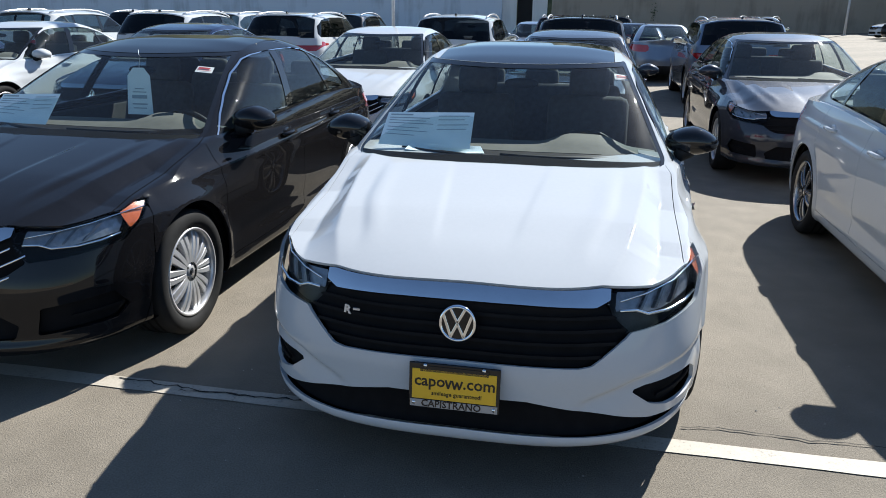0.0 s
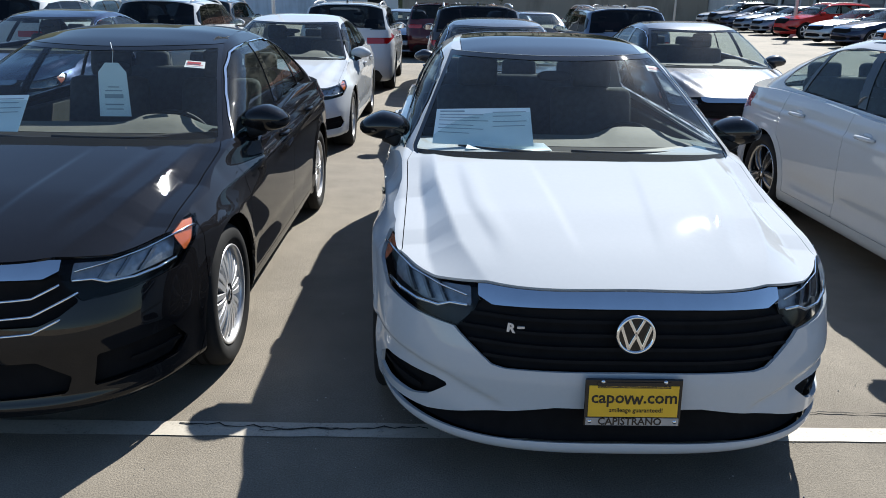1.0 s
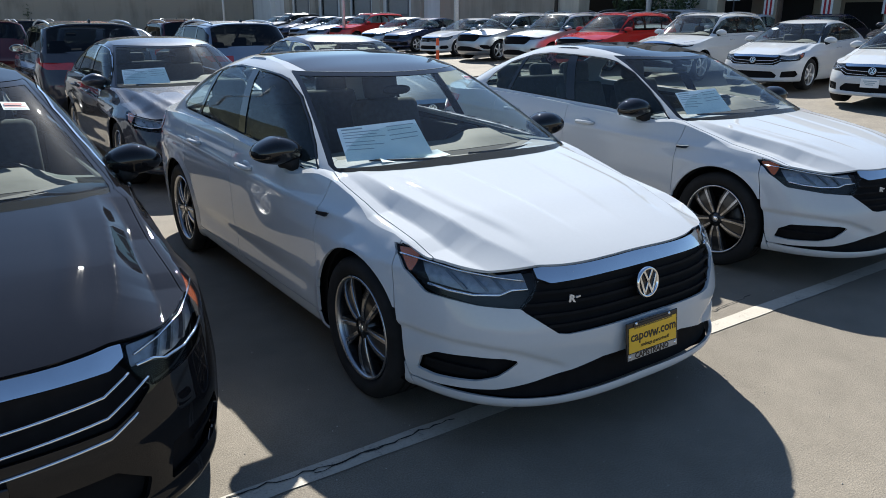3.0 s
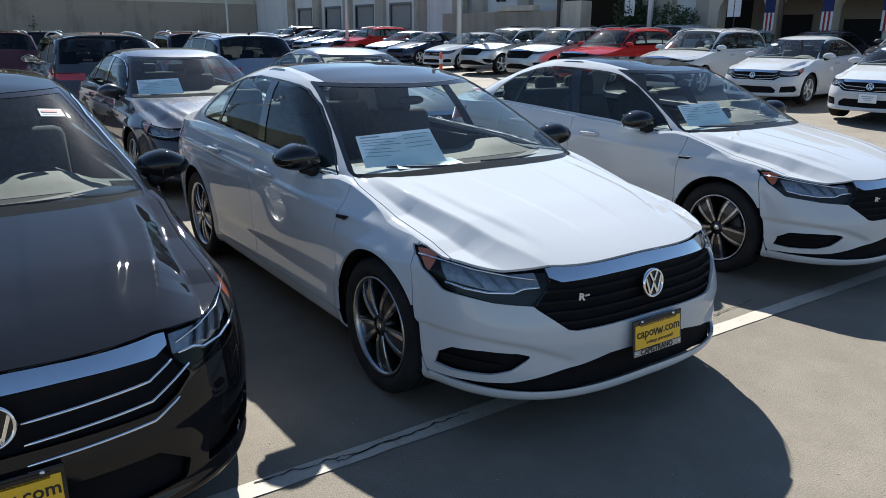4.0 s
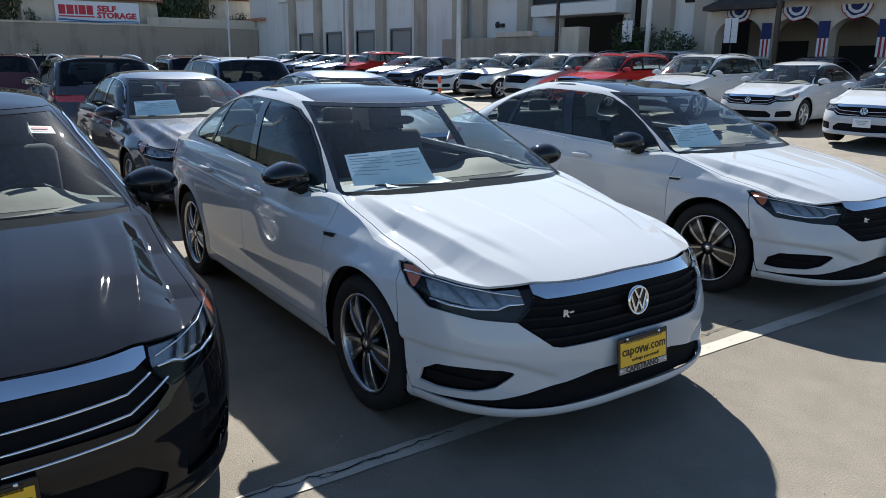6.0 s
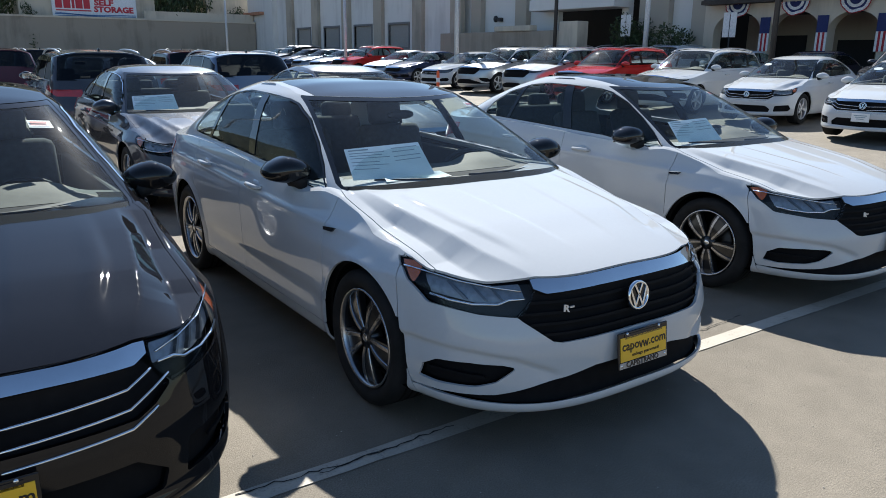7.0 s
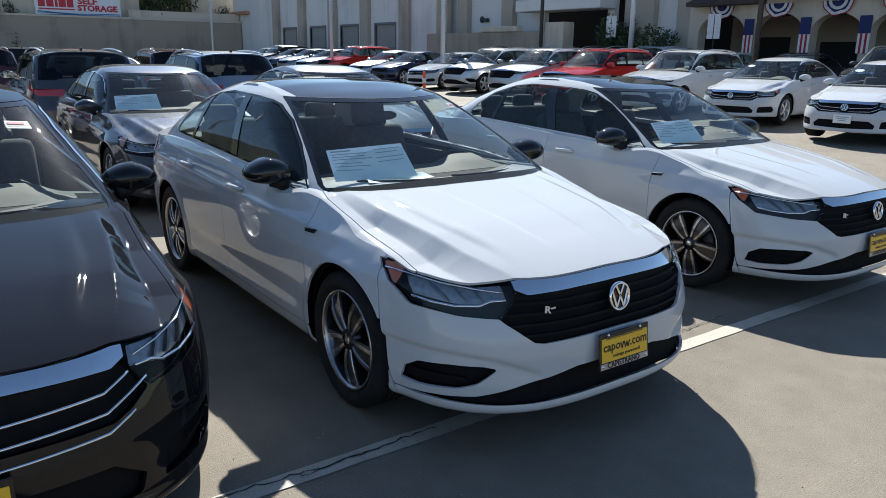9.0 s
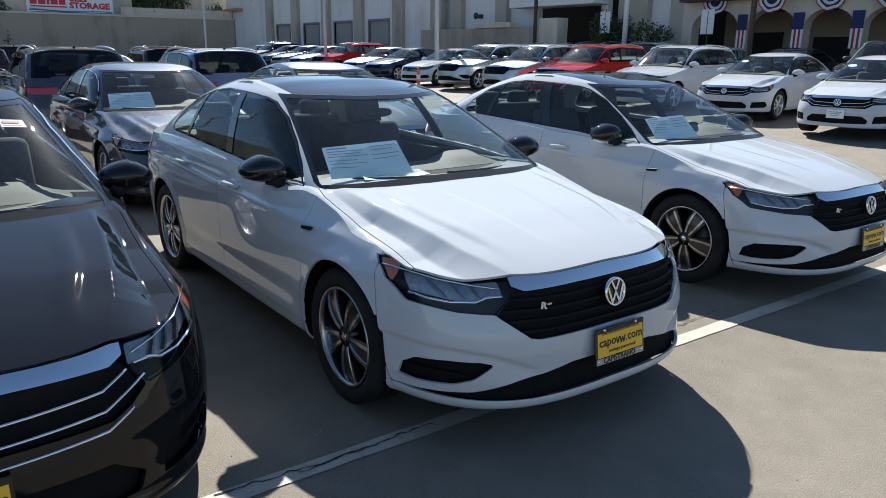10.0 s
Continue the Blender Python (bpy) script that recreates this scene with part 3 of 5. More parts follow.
def car(spec, colour, level, style="plain", roof=None, mirrors=None, sporty=True, chrome_lines=False, privacy=False, plate=False, rails=False, front=True, kind="sedan", trim=None):
    """A parked car with its nose at y = 0 towards -y, on z = 0. Returns its root."""
    roof, mirrors, trim = roof or colour, mirrors or colour, trim or GLOSS_BLACK
    ns, nv, dense = DETAIL[level]
    root = new(kind)
    HC, KC, RC = curve(spec["hood"], 0.03), curve(spec["drop"], 0.04), curve(spec["roof"], 0.04)

    def step(q, w):
        t = np.clip(q / w + 0.5, 0, 1)
        return t * t * (3 - 2 * t)

    def top(x, y):
        a = np.abs(x)
        on = step(y - 0.38, 0.30) * step(1.05 - y, 0.5)
        if spec is SEDAN:
            # a domed middle that ends at a crisp crease, a steep face outside it, then a ledge up to the fender
            crease = np.interp(y, [0.15, 0.26, 0.41, 0.55, 0.76, 0.98, 1.37, 1.6], [0.455, 0.495, 0.548, 0.575, 0.607, 0.635, 0.655, 0.66])
            face = np.interp(y, [0.2, 0.45, 0.75, 1.3], [0.15, 0.110, 0.075, 0.060])
            deep = np.interp(y, [0.05, 0.22, 0.50, 0.90, 1.12, 1.26, 1.38], [0.0, 0.026, 0.060, 0.060, 0.032, 0.010, 0.0])
            out = np.clip((a - crease) / face, 0, 1)
            fall = out
            dome = np.interp(y, [0.0, 0.25, 0.6, 1.0, 1.5, 2.0], [0.050, 0.032, 0.014, 0.014, 0.022, 0.030])
            z = HC(y) - dome * (np.minimum(a, 0.70) / 0.62) ** 2 - deep * fall
            z = z - np.clip(a - 0.70, 0, 1) * 0.08 - np.interp(y, [0.4, 0.6, 0.8], [0.4, 0.8, 1.0]) * (0.30 * np.clip(a - 0.783, 0, 1) + 3.4 * np.clip(a - 0.783, 0, 1) ** 2)
            rest = step(y - 1.75, 0.5)
            z = z * (1 - rest) + rest * (HC(y) - KC(y) * (a / 0.88) ** 2)
            ridge = np.interp(y, [0.2, 0.5, 1.1], [0.458, 0.488, 0.535]) - 0.05 * step(0.55 - y, 0.4)
        else:
            z = HC(y) - KC(y) * (a / 0.88) ** 2
            ridge = 0.41 + 0.05 * np.clip(1.0 - y, 0, 1)
        z = z - 0.006 * step(a - ridge, 0.045) * on * step(0.66 - a, 0.3) + 0.003 * np.exp(-((a - ridge + 0.04) / 0.035) ** 2) * on
        inner = 0.11 + 0.10 * np.clip(y, 0, 1.3)
        return z + 0.004 * step(a - inner, 0.04) * on

    def tuck(y, z):
        # the front fenders lean in towards the hood above the wheels
        amount = np.interp(y, [0.30, 0.50, 0.70, 1.08, 1.35, 1.62], [0.0, 0.30, 0.64, 0.54, 0.26, 0.0])
        return amount * np.clip(z - 0.70, 0, 1) * (1.0 if spec is SEDAN else 0.0)

    def roof_top(x, y):
        return RC(y) - spec["roof_drop"] * (np.abs(x) / 0.58) ** 3.5

    low = Loaf(spec["front"], spec["rear"], spec["width"], spec["nose"], spec["tail"], top, 0.195, ns, nv, spec["barrel"], dense, tuck)
    gh = Loaf(spec["g_front"], spec["g_rear"], spec["g_width"], spec["g_nose"], spec["g_tail"], roof_top, spec["g_front"][0][0], int(ns * (1.9 if level == "near" else 0.9)), int(nv * 0.9))
    W, G = low.wall, gh.wall
    X, Y, Z = np.abs(W.x) / (1 - tuck(W.y, W.z)), W.y, W.z
    ax_f, ax_r = spec["axles"]
    zc, ar, L = spec["wheel"], spec["arch"], spec["length"]
    arch = np.where(X > 0.45, np.minimum(np.hypot(Y - ax_f, Z - zc), np.hypot(Y - ax_r, Z - zc)) - ar, 1.0)
    # a rolled lip round the arches
    lip = np.exp(-(np.clip(arch, 0, 1) / 0.035) ** 2) * (X > 0.45)
    W.P[..., 0] += np.sign(W.x) * 0.010 * lip
    # a feature line along the sides
    line = 0.80 + 0.022 * (Y - 1.0)
    W.P[..., 0] += np.sign(W.x) * 0.013 * np.exp(-(np.abs(Z - line) / 0.020) ** 1.4) * step(Y - 1.0, 0.4) * step(4.2 - Y, 0.5)
    W.P[..., 0] -= np.sign(W.x) * 0.012 * np.exp(-((Z - 0.40) / 0.06) ** 2) * step(Y - 1.35, 0.2) * step(3.1 - Y, 0.4)
    fold = np.interp(X, [0.40, 0.47, 0.60, 0.72, 0.86], [0.352, 0.380, 0.432, 0.455, 0.468])
    below = np.clip(fold - Z, 0, 1)
    amount = 0.016 * step(fold - Z, 0.022) * np.exp(-(below / 0.055) ** 2) * step(X - 0.43, 0.10) * step(0.62 - Y, 0.15) * (1 if sporty else 0)
    W.P -= W.N * amount[..., None]
    W.N = normals_of(W.P)
    near_front = np.where(Y < 1.0, 0.0, -9.0)
    s = (spec["belt"] - 0.95) * 1.55   # lamps and grille sit higher on tall cars
    up = lambda poly: [(a, b + s * min(1, b / 0.6)) for a, b in poly]
    lamp = poly_field(X, Z, up([(0.852, 0.775), (0.70, 0.80), (0.49, 0.80), (0.493, 0.706), (0.515, 0.655), (0.565, 0.597), (0.70, 0.606), (0.815, 0.628), (0.842, 0.70)])) + near_front
    bar = poly_field(X, Z, up([(-0.2, 0.9), (0.495, 0.9), (0.495, 0.703), (0.45, 0.683), (0.2, 0.690), (-0.2, 0.692)])) + near_front
    if sporty:
        mouth = [(-0.2, 0.71), (0.2, 0.71), (0.42, 0.70), (0.490, 0.697), (0.520, 0.655), (0.577, 0.600), (0.560, 0.582), (0.452, 0.497), (0.41, 0.489), (-0.2, 0.496)]
        chin = [(-0.2, 0.365), (0.24, 0.362), (0.50, 0.318), (0.66, 0.276), (0.84, 0.256), (0.845, 0.248), (0.60, 0.240), (0.45, 0.238), (-0.2, 0.243)]
        fogs = [(0.590, 0.390), (0.64, 0.402), (0.74, 0.404), (0.812, 0.396), (0.834, 0.36), (0.838, 0.300), (0.81, 0.292), (0.72, 0.303), (0.66, 0.328)]
    else:
        mouth = [(-0.2, 0.71), (0.2, 0.71), (0.42, 0.70), (0.490, 0.697), (0.520, 0.655), (0.557, 0.597), (0.50, 0.555), (0.44, 0.53), (-0.2, 0.53)]
        chin = [(-0.2, 0.40), (0.42, 0.40), (0.52, 0.33), (0.50, 0.27), (-0.2, 0.25)]
        fogs = [(0.60, 0.40), (0.80, 0.42), (0.825, 0.34), (0.80, 0.29), (0.58, 0.28)]
    grille = np.minimum(poly_field(X, Z, up(mouth)) + near_front, -bar)
    lower = poly_field(X, Z, up(chin)) + near_front
    fog = poly_field(X, Z, up(fogs)) + near_front
    tail_on = np.where(Y > L - 0.75, 0.0, -9.0)
    zt = spec["belt"] - 0.06
    tail = poly_field(X, Z, [(0.42, zt + 0.04), (0.86, zt + 0.05), (0.9, zt - 0.02), (0.80, zt - 0.13), (0.42, zt - 0.13)]) + tail_on
    rear_low = poly_field(X, Z, [(-0.2, 0.42), (0.62, 0.42), (0.70, 0.30), (0.62, 0.15), (-0.2, 0.15)]) + tail_on
    holes = np.maximum.reduce([lamp, bar, grille, lower, fog, tail, rear_low])
    d1, d2, d3 = spec["doors"]
    sill_z = 0.285
    body = both(arch, -holes)

    def lab(piece, text):
        return tagged(piece, text) if piece is not None else None

    if level == "near":
        cutline = 0.60 + 0.25 * (Z - 0.62)
        fender_cut = d1 - 0.05 * (Z - 0.6) ** 2
        g = 0.0022
        r_door = both(d3 - Y, np.hypot(Y - ax_r, Z - zc) - (ar + 0.055))
        sill = sill_z - Z
        W.piece("front_bumper", both(body, cutline - Y - g), colour, root, "", 0.014)
        for sg, side in ((-1, "right"), (1, "left")):
            sd = W.x * sg
            W.piece("fender", both(body, Y - cutline - g, fender_cut - Y - g, sd), colour, root, "", 0.014)
            W.piece("front_door", both(body, Y - fender_cut - g, d2 - Y - g, -sill - g, sd), colour, root, "", 0.014)
            W.piece("rear_door", both(body, Y - d2 - g, r_door - g, -sill - g, sd), colour, root, "", 0.014)
            W.piece("side_sill", both(body, sill - g, Y - fender_cut, 3.3 - Y, sd), colour, root, "", 0.010)
            W.piece("rear_quarter", both(body, -np.minimum(r_door, -sill + 9) - g, Y - d2, (L - 0.62) - Y - g, sd), colour, root, "", 0.014)
        W.piece("tail_panel", both(body, Y - (L - 0.62) - g), colour, root, "", 0.014)
    else:
        W.piece("body", body, colour, root, "", 0.012)
    # black shell under the panels, its colour standing in for shade in their gaps
    liner = both(arch + 0.01, np.minimum(-lamp, -grille) + 0.5)
    W.piece("inner_shell", liner, LINER, root, "", 0.0, -0.05)
    # grille, lamps and openings
    nose_pts = W.P[(Y < 0.6) & (W.x > -0.05)]

    def nose_y(x, z):
        d = np.hypot(nose_pts[:, 0] - x, nose_pts[:, 2] - z)
        q = np.argsort(d)[:4]
        return float(np.average(nose_pts[q, 1], weights=1 / (d[q] + 1e-4)))

    gr = W.piece("grille", grille, GRILLE_BLACK, root, "black radiator grille", 0.0, -0.03)
    for k in range(4):
        zz = 0.525 + 0.042 * k + s
        band = both(0.006 - np.abs(Z - zz), grille)
        if chrome_lines and k < 3:
            xs = np.concatenate([np.linspace(0.07, 0.42, 8), np.linspace(0.44, (0.50, 0.555, 0.505)[k], 5)])
            zs = (0.607, 0.549, 0.491)[k] + s + 0.04 * np.minimum(xs, 0.42) + 0.46 * np.clip(xs - 0.42, 0, 1)
            for sg in (-1, 1):
                v, f = tube([(sg * x, nose_y(x, z) - 0.002, z) for x, z in zip(xs, zs)], 0.0052, 6)
                add("grille_strip", mesh_of("grille_strip", v, f, CHROME), gr, "chrome strip")
        if chrome_lines:
            continue
        if level != "far":
            W.piece("grille_slat", band, SLAT_BLACK, gr, "", 0.012, -0.010)
    W.piece("chrome_bar", both(bar, 0.51 - X), CHROME, root, "chrome bar over the grille", 0.012, 0.004)
    W.piece("lower_grille", lower, GRILLE_BLACK, root, "", 0.0, -0.035)
    W.piece("rear_diffuser", rear_low, PLASTIC, root, "", 0.0, -0.004)
    for sg in (-1, 1):
        sd = W.x * sg
        hl = W.piece("headlight", both(lamp, sd), LENS, root, "clear headlight", 0.02, 0.001)
        W.piece("lamp_housing", both(lamp + 0.01, sd), LAMP_DARK, hl, "", 0.0, -0.05)
        W.piece("fog_recess", both(fog, sd), GRILLE_BLACK, root, "", 0.0, -0.035)
        W.piece("tail_light", both(tail, sd), RED_LAMP, root, "red tail light", 0.01, 0.002)
        if level == "far":
            W.piece("reflector", both(lamp - 0.02, sd), REFLECTOR, hl, "", 0.0, -0.02)
            continue
        W.piece("amber_reflector", both(lamp - 0.006, sd, X - (0.830 if sporty else 0.815) + 0.4 * (Z - 0.70), Z - 0.675 - s), AMBER, hl, "orange side reflector", 0.0, -0.010)
        sig = np.interp(X, [0.5, 0.58, 0.62, 0.70, 0.80], [0.660, 0.660, 0.642, 0.641, 0.658]) + s
        for nm, lx, lz in (("light_bar", (0.53, 0.585, 0.625, 0.70, 0.76, 0.80), (0.664, 0.661, 0.643, 0.640, 0.648, 0.662)), ("lamp_edge", (0.53, 0.62, 0.72, 0.80, 0.835), (0.690, 0.704, 0.722, 0.742, 0.748))):
            lx = [x * (1 - float(tuck(0.15 + 0.6 * max(0, x - 0.3), z + s))) for x, z in zip(lx, lz)]
            ys = [nose_y(x, z + s) + (0.016 if nm == "light_bar" else 0.024) for x, z in zip(lx, lz)]
            v, f = tube([(sg * x, y, z + s) for x, y, z in zip(lx, ys, lz)], 0.0058 if nm == "light_bar" else 0.0035, 6)
            add(nm, mesh_of(nm, v, f, CHROME), hl, "chrome light strip")
        W.piece("lamp_bowl", both(Z - sig - 0.008, 0.735 + s + 0.05 * (X - 0.6) - Z, X - 0.53, 0.81 - X, sd, lamp - 0.014), LAMP_BOWL, hl, "grey lamp bowl", 0.0, -0.036)
        for xc in (0.625, 0.68, 0.74):
            blade = both(0.0055 - np.abs(X - xc - 0.45 * (Z - 0.69 - s)), Z - sig - 0.012, 0.725 + s + 0.04 * (X - 0.6) - Z, sd, lamp - 0.012)
            W.piece("reflector", blade, REFLECTOR, hl, "", 0.016, -0.020)
        fl = both(0.007 - np.abs(Z - 0.345 - 0.05 * (X - 0.75)), X - 0.69, sd, fog - 0.004)
        W.piece("fog_blade", fl, GRILLE_BLACK, root, "", 0.010, -0.012)
    # hood, fender tops, cowl and boot lid
    y1 = L + 0.05
    nx, ny = dict(near=(190, 230), mid=(76, 110), far=(26, 44))[level]
    C = low.cap(nx, ny, 0.02, 1.62, 0.92)
    cx, cy = np.abs(C.x), C.y
    hood_side = np.interp(cy, [0.0, 0.40, 0.47, 0.65, 1.0, 1.24, 1.36, 1.44, 1.52], [0.95, 0.80, 0.757, 0.756, 0.757, 0.765, 0.74, 0.70, 0.63])
    hood_back = 1.225 + 0.34 * (cx / 0.72) ** 2.2 - cy
    if front:
        g = 0.002 if level == "near" else 0.001
        C.piece("hood", both(C.inside - (np.interp(cy, [0.42, 0.52], [0.014, -0.004]) if level == "near" else 0.001), hood_side - cx, hood_back), colour, root, "", 0.012, 0.0015)
        for sg in (-1, 1):
            C.piece("fender_top", both(C.inside, cx - hood_side - 2 * g, C.x * sg, 1.60 - cy), colour, root, "", 0.010)
        C.piece("cowl", both(C.inside, -hood_back - 2 * g, hood_back + 0.06, hood_side + 0.03 - cx, 1.58 - cy), PLASTIC, root, "", 0.0, -0.006)
    D = low.cap(nx, int(ny * 0.6), L - 0.95, y1, 0.95)
    D.piece("boot_lid", both(D.inside, D.y - (spec["g_rear"][0][1] - 0.22) + 0.25 * (np.abs(D.x) / 0.7) ** 3), colour, root, "", 0.0)
    # side rails of the shoulder between cowl and boot
    M = low.cap(int(nx * 1.0), int(ny * 0.5), 1.55, L - 0.9, 0.92)
    for sg in (-1, 1):
        M.piece("shoulder", both(M.inside, M.x * sg - 0.775), colour, root, "", 0.0)
    # greenhouse
    gx, gy, gz = np.abs(G.x), G.y, G.z
    room = G.P[:, -1:, 2] - gz
    pw = np.interp(gz, *np.array(spec["pane"]).T)
    rw = np.interp(gz, *np.array(spec["r_pane"]).T)
    shield = both(pw - gx, 2.9 - gy, room - 0.0005)
    frit = spec["belt"] + 0.038 - 0.020 * (gx / 0.7) ** 2 - gz
    back = both(rw - gx, gy - 3.1, room - 0.02, gz - spec["belt"] - 0.06)
    dlo = poly_field(gy, gz, spec["dlo"]) + np.where(gx > 0.4, 0, -9)
    posts, each = np.full(dlo.shape, -9.0), []
    for a, b, lean in spec["pillars"]:
        sh = lean * (gz - spec["belt"] - 0.2)
        each.append(both(gy - (a - sh), (b - sh) - gy))
        posts = np.maximum(posts, each[-1])
    pane = PRIVACY if privacy else SIDE_GLASS
    G.piece("pillar_frame", both(-shield, -back, -dlo - 0.012), colour, root, "", 0.012)
    W_glass = G.piece("windshield", shield - 0.002, GLASS, root, "", 0.0, -0.004)
    W_glass.visible_shadow = False
    if level != "far":
        G.piece("windshield_seal", both(0.012 - np.abs(shield - 0.008), shield + 0.002), GLOSS_BLACK, root, "", 0.0, -0.002, True)
    G.piece("windshield_band", both(shield, frit), LINER, root, "", 0.0, -0.006)
    G.piece("rear_window", back - 0.002, pane, root, "", 0.0, -0.004)
    for sg in (-1, 1):
        sd = G.x * sg
        G.piece("window_trim", both(0.0032 - np.abs(dlo + 0.006), sd), trim, root, "", 0.0, 0.003, True)
        for post in each:
            G.piece("window_post", both(dlo + 0.002, post, sd), GLOSS_BLACK, root, "", 0.006, 0.0)
        p1 = spec["pillars"][0]
        mid1 = 0.5 * (p1[0] + p1[1])
        G.piece("front_window", both(dlo, -posts, mid1 - gy, sd), SIDE_GLASS, root, "", 0.0, -0.005)
        G.piece("rear_door_window", both(dlo, -posts, gy - mid1, sd), pane, root, "", 0.0, -0.005)
    R = gh.cap(int(nx * 0.8), int(ny * 0.8), 1.6, L - 0.1, 0.80)
    edge = 0.055 if roof is not colour else 0.0
    rim = gh.edge[: len(gh.edge) // 2]
    side = np.interp(np.clip(R.y, 2.45, 3.15), rim[:, 1], rim[:, 0]) - 0.042 - np.abs(R.x) + (0 if edge else 9)
    R.piece("roof_panel", both(R.inside, side), roof, root, "", 0.004)
    if edge:
        for sg in (-1, 1):
            R.piece("roof_rail", both(R.inside, -side - 0.003, R.x * sg), colour, root, "", 0.004)
    v, f = cut(R.P, -R.N, R.inside - 0.01, 0.0, 0.035)
    add("headliner", mesh_of("headliner", v, [q[::-1] for q in f], HEADLINER if level != "far" else DASH), root)
    # floor pan, wheel houses
    bottom = W.P[:, 0]
    ring = [(float(p[0]) * 0.998, float(min(max(p[1], 0.10), L - 0.1)), 0.2) for p in bottom[:-1:max(1, len(bottom) // 80)]]
    add("floor_pan", mesh_of("floor_pan", ring, [list(range(len(ring)))], LINER, False), root)
    for ay in (ax_f, ax_r):
        for sg in (-1, 1):
            v, f = lathe([(0.001, 0.50), (ar + 0.01, 0.50), (ar + 0.01, 0.84)], 32)
            v = [(sg * p[0], p[1] + ay, max(p[2] + zc, 0.2)) for p in v]
            add("wheel_house", mesh_of("wheel_house", v, f, LINER), root)
    base = wheel(spec, style, level)
    first = True
    for ay in (ax_f, ax_r):
        for sg in (-1, 1):
            turn = 0 if sg > 0 else 180
            m = Matrix.Translation((sg * (spec["track"] + 0.045), ay, zc)) @ Matrix.Rotation(radians(turn), 4, "Z") @ Matrix.Rotation(random.uniform(0, 1.2), 4, "X")
            if first:
                adopt(base, root, m)
                first = False
            else:
                w = copy_thing(base, m)
                w.parent = root
    for sg in (-1, 1):
        mirror(sg, mirrors, root, 1.66 + (0.02 if s else 0), spec["belt"] + 0.060)
    # handles, wipers
    if level != "far":
        for sg in (-1, 1):
            for hy in (d2 - 0.24, d3 - 0.27):
                hz = 0.835 + 0.022 * (hy - 1.0) + s * 0.5
                k = np.argmin(np.abs(W.y - hy) + np.abs(W.z - hz) + 9 * (W.x * sg < 0.4))
                hx = abs(W.P.reshape(-1, 3)[k][0])
                v, f = tube([(sg * (hx + 0.004), hy - 0.10, hz), (sg * (hx + 0.028), hy - 0.075, hz), (sg * (hx + 0.034), hy, hz + 0.002), (sg * (hx + 0.028), hy + 0.075, hz), (sg * (hx + 0.004), hy + 0.10, hz)], [0.010, 0.014, 0.015, 0.014, 0.010], 10)
                add("door_handle", mesh_of("door_handle", v, f, colour), root)
                v, f = ellipsoid(0.012, 0.06, 0.032, 16, 8)
                add("handle_cup", mesh_of("handle_cup", [(a + sg * (hx - 0.006), b + hy, c + hz) for a, b, c in v], f, colour), root)
        for bx, ln in ((0.60, 0.62), (-0.05, 0.48)):
            pts = []
            for t in np.linspace(0, 1, 7):
                x = bx - ln * t
                y = 1.20 + 0.28 * (abs(x) / 0.72) ** 2.2 + 0.022 + 0.012 * t
                pts.append((x, y, spec["belt"] + 0.020 + 0.012 * t - 0.01 * (x / 0.6) ** 2))
            v, f = tube(pts, 0.006, 6)
            add("wiper", mesh_of("wiper", v, f, PLASTIC), root)
        interior(spec, root, level)
    if kind != "sedan" and rails:
        for sg in (-1, 1):
            pts = [(sg * 0.62, y, float(roof_top(np.array(0.60), np.array(y))) + 0.055 * math.sin(math.pi * t) ** 0.4) for t, y in zip(np.linspace(0.02, 0.98, 12), np.linspace(2.0, 4.1, 12))]
            v, f = tube(pts, 0.016, 8)
            add("roof_rail_bar", mesh_of("roof_rail_bar", v, f, rails), root)
        v, f = ellipsoid(0.02, 0.06, 0.03, 10, 6)
        add("antenna_fin", mesh_of("antenna_fin", [(a, b + 3.95, c + 1.625) for a, b, c in v], f, GLOSS_BLACK), root)
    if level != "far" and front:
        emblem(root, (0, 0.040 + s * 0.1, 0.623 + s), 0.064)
    if plate:
        dealer_plate(root, (0, -0.012, 0.408))
    return root


# ---- ground ----
def asphalt():
    m, nt, b = nodes_of("old_asphalt")
    big, mid, fine = noise_tex(nt, 0.35, 6, 0.6), noise_tex(nt, 3.5, 6, 0.65), noise_tex(nt, 150, 3, 0.75)
    base = ramp(nt, mid, [(0.3, (0.160, 0.137, 0.106)), (0.7, (0.215, 0.186, 0.146))])
    tone = ramp(nt, big, [(0.30, grey(0.74)), (0.5, grey(1.0)), (0.68, grey(1.14))])
    grain = ramp(nt, fine, [(0.3, grey(0.60)), (0.7, grey(1.38))])
    a = nt.nodes.new("ShaderNodeMix")
    a.data_type, a.blend_type = "RGBA", "MULTIPLY"
    a.inputs[0].default_value = 1.0
    nt.links.new(base, a.inputs[6]), nt.links.new(tone, a.inputs[7])
    c = nt.nodes.new("ShaderNodeMix")
    c.data_type, c.blend_type = "RGBA", "MULTIPLY"
    c.inputs[0].default_value = 1.0
    nt.links.new(a.outputs[2], c.inputs[6]), nt.links.new(grain, c.inputs[7])
    nt.links.new(c.outputs[2], b.inputs["Base Color"])
    b.inputs["Roughness"].default_value = 0.85
    bump(nt, b, fine, 0.8, 0.005)
    return m


ASPHALT = asphalt()


def lift(x, y):
    """The lot rises gently towards the buildings."""
    return 0.03 * max(0.0, x - 7.0) + 0.004 * max(0.0, y - 20.0)


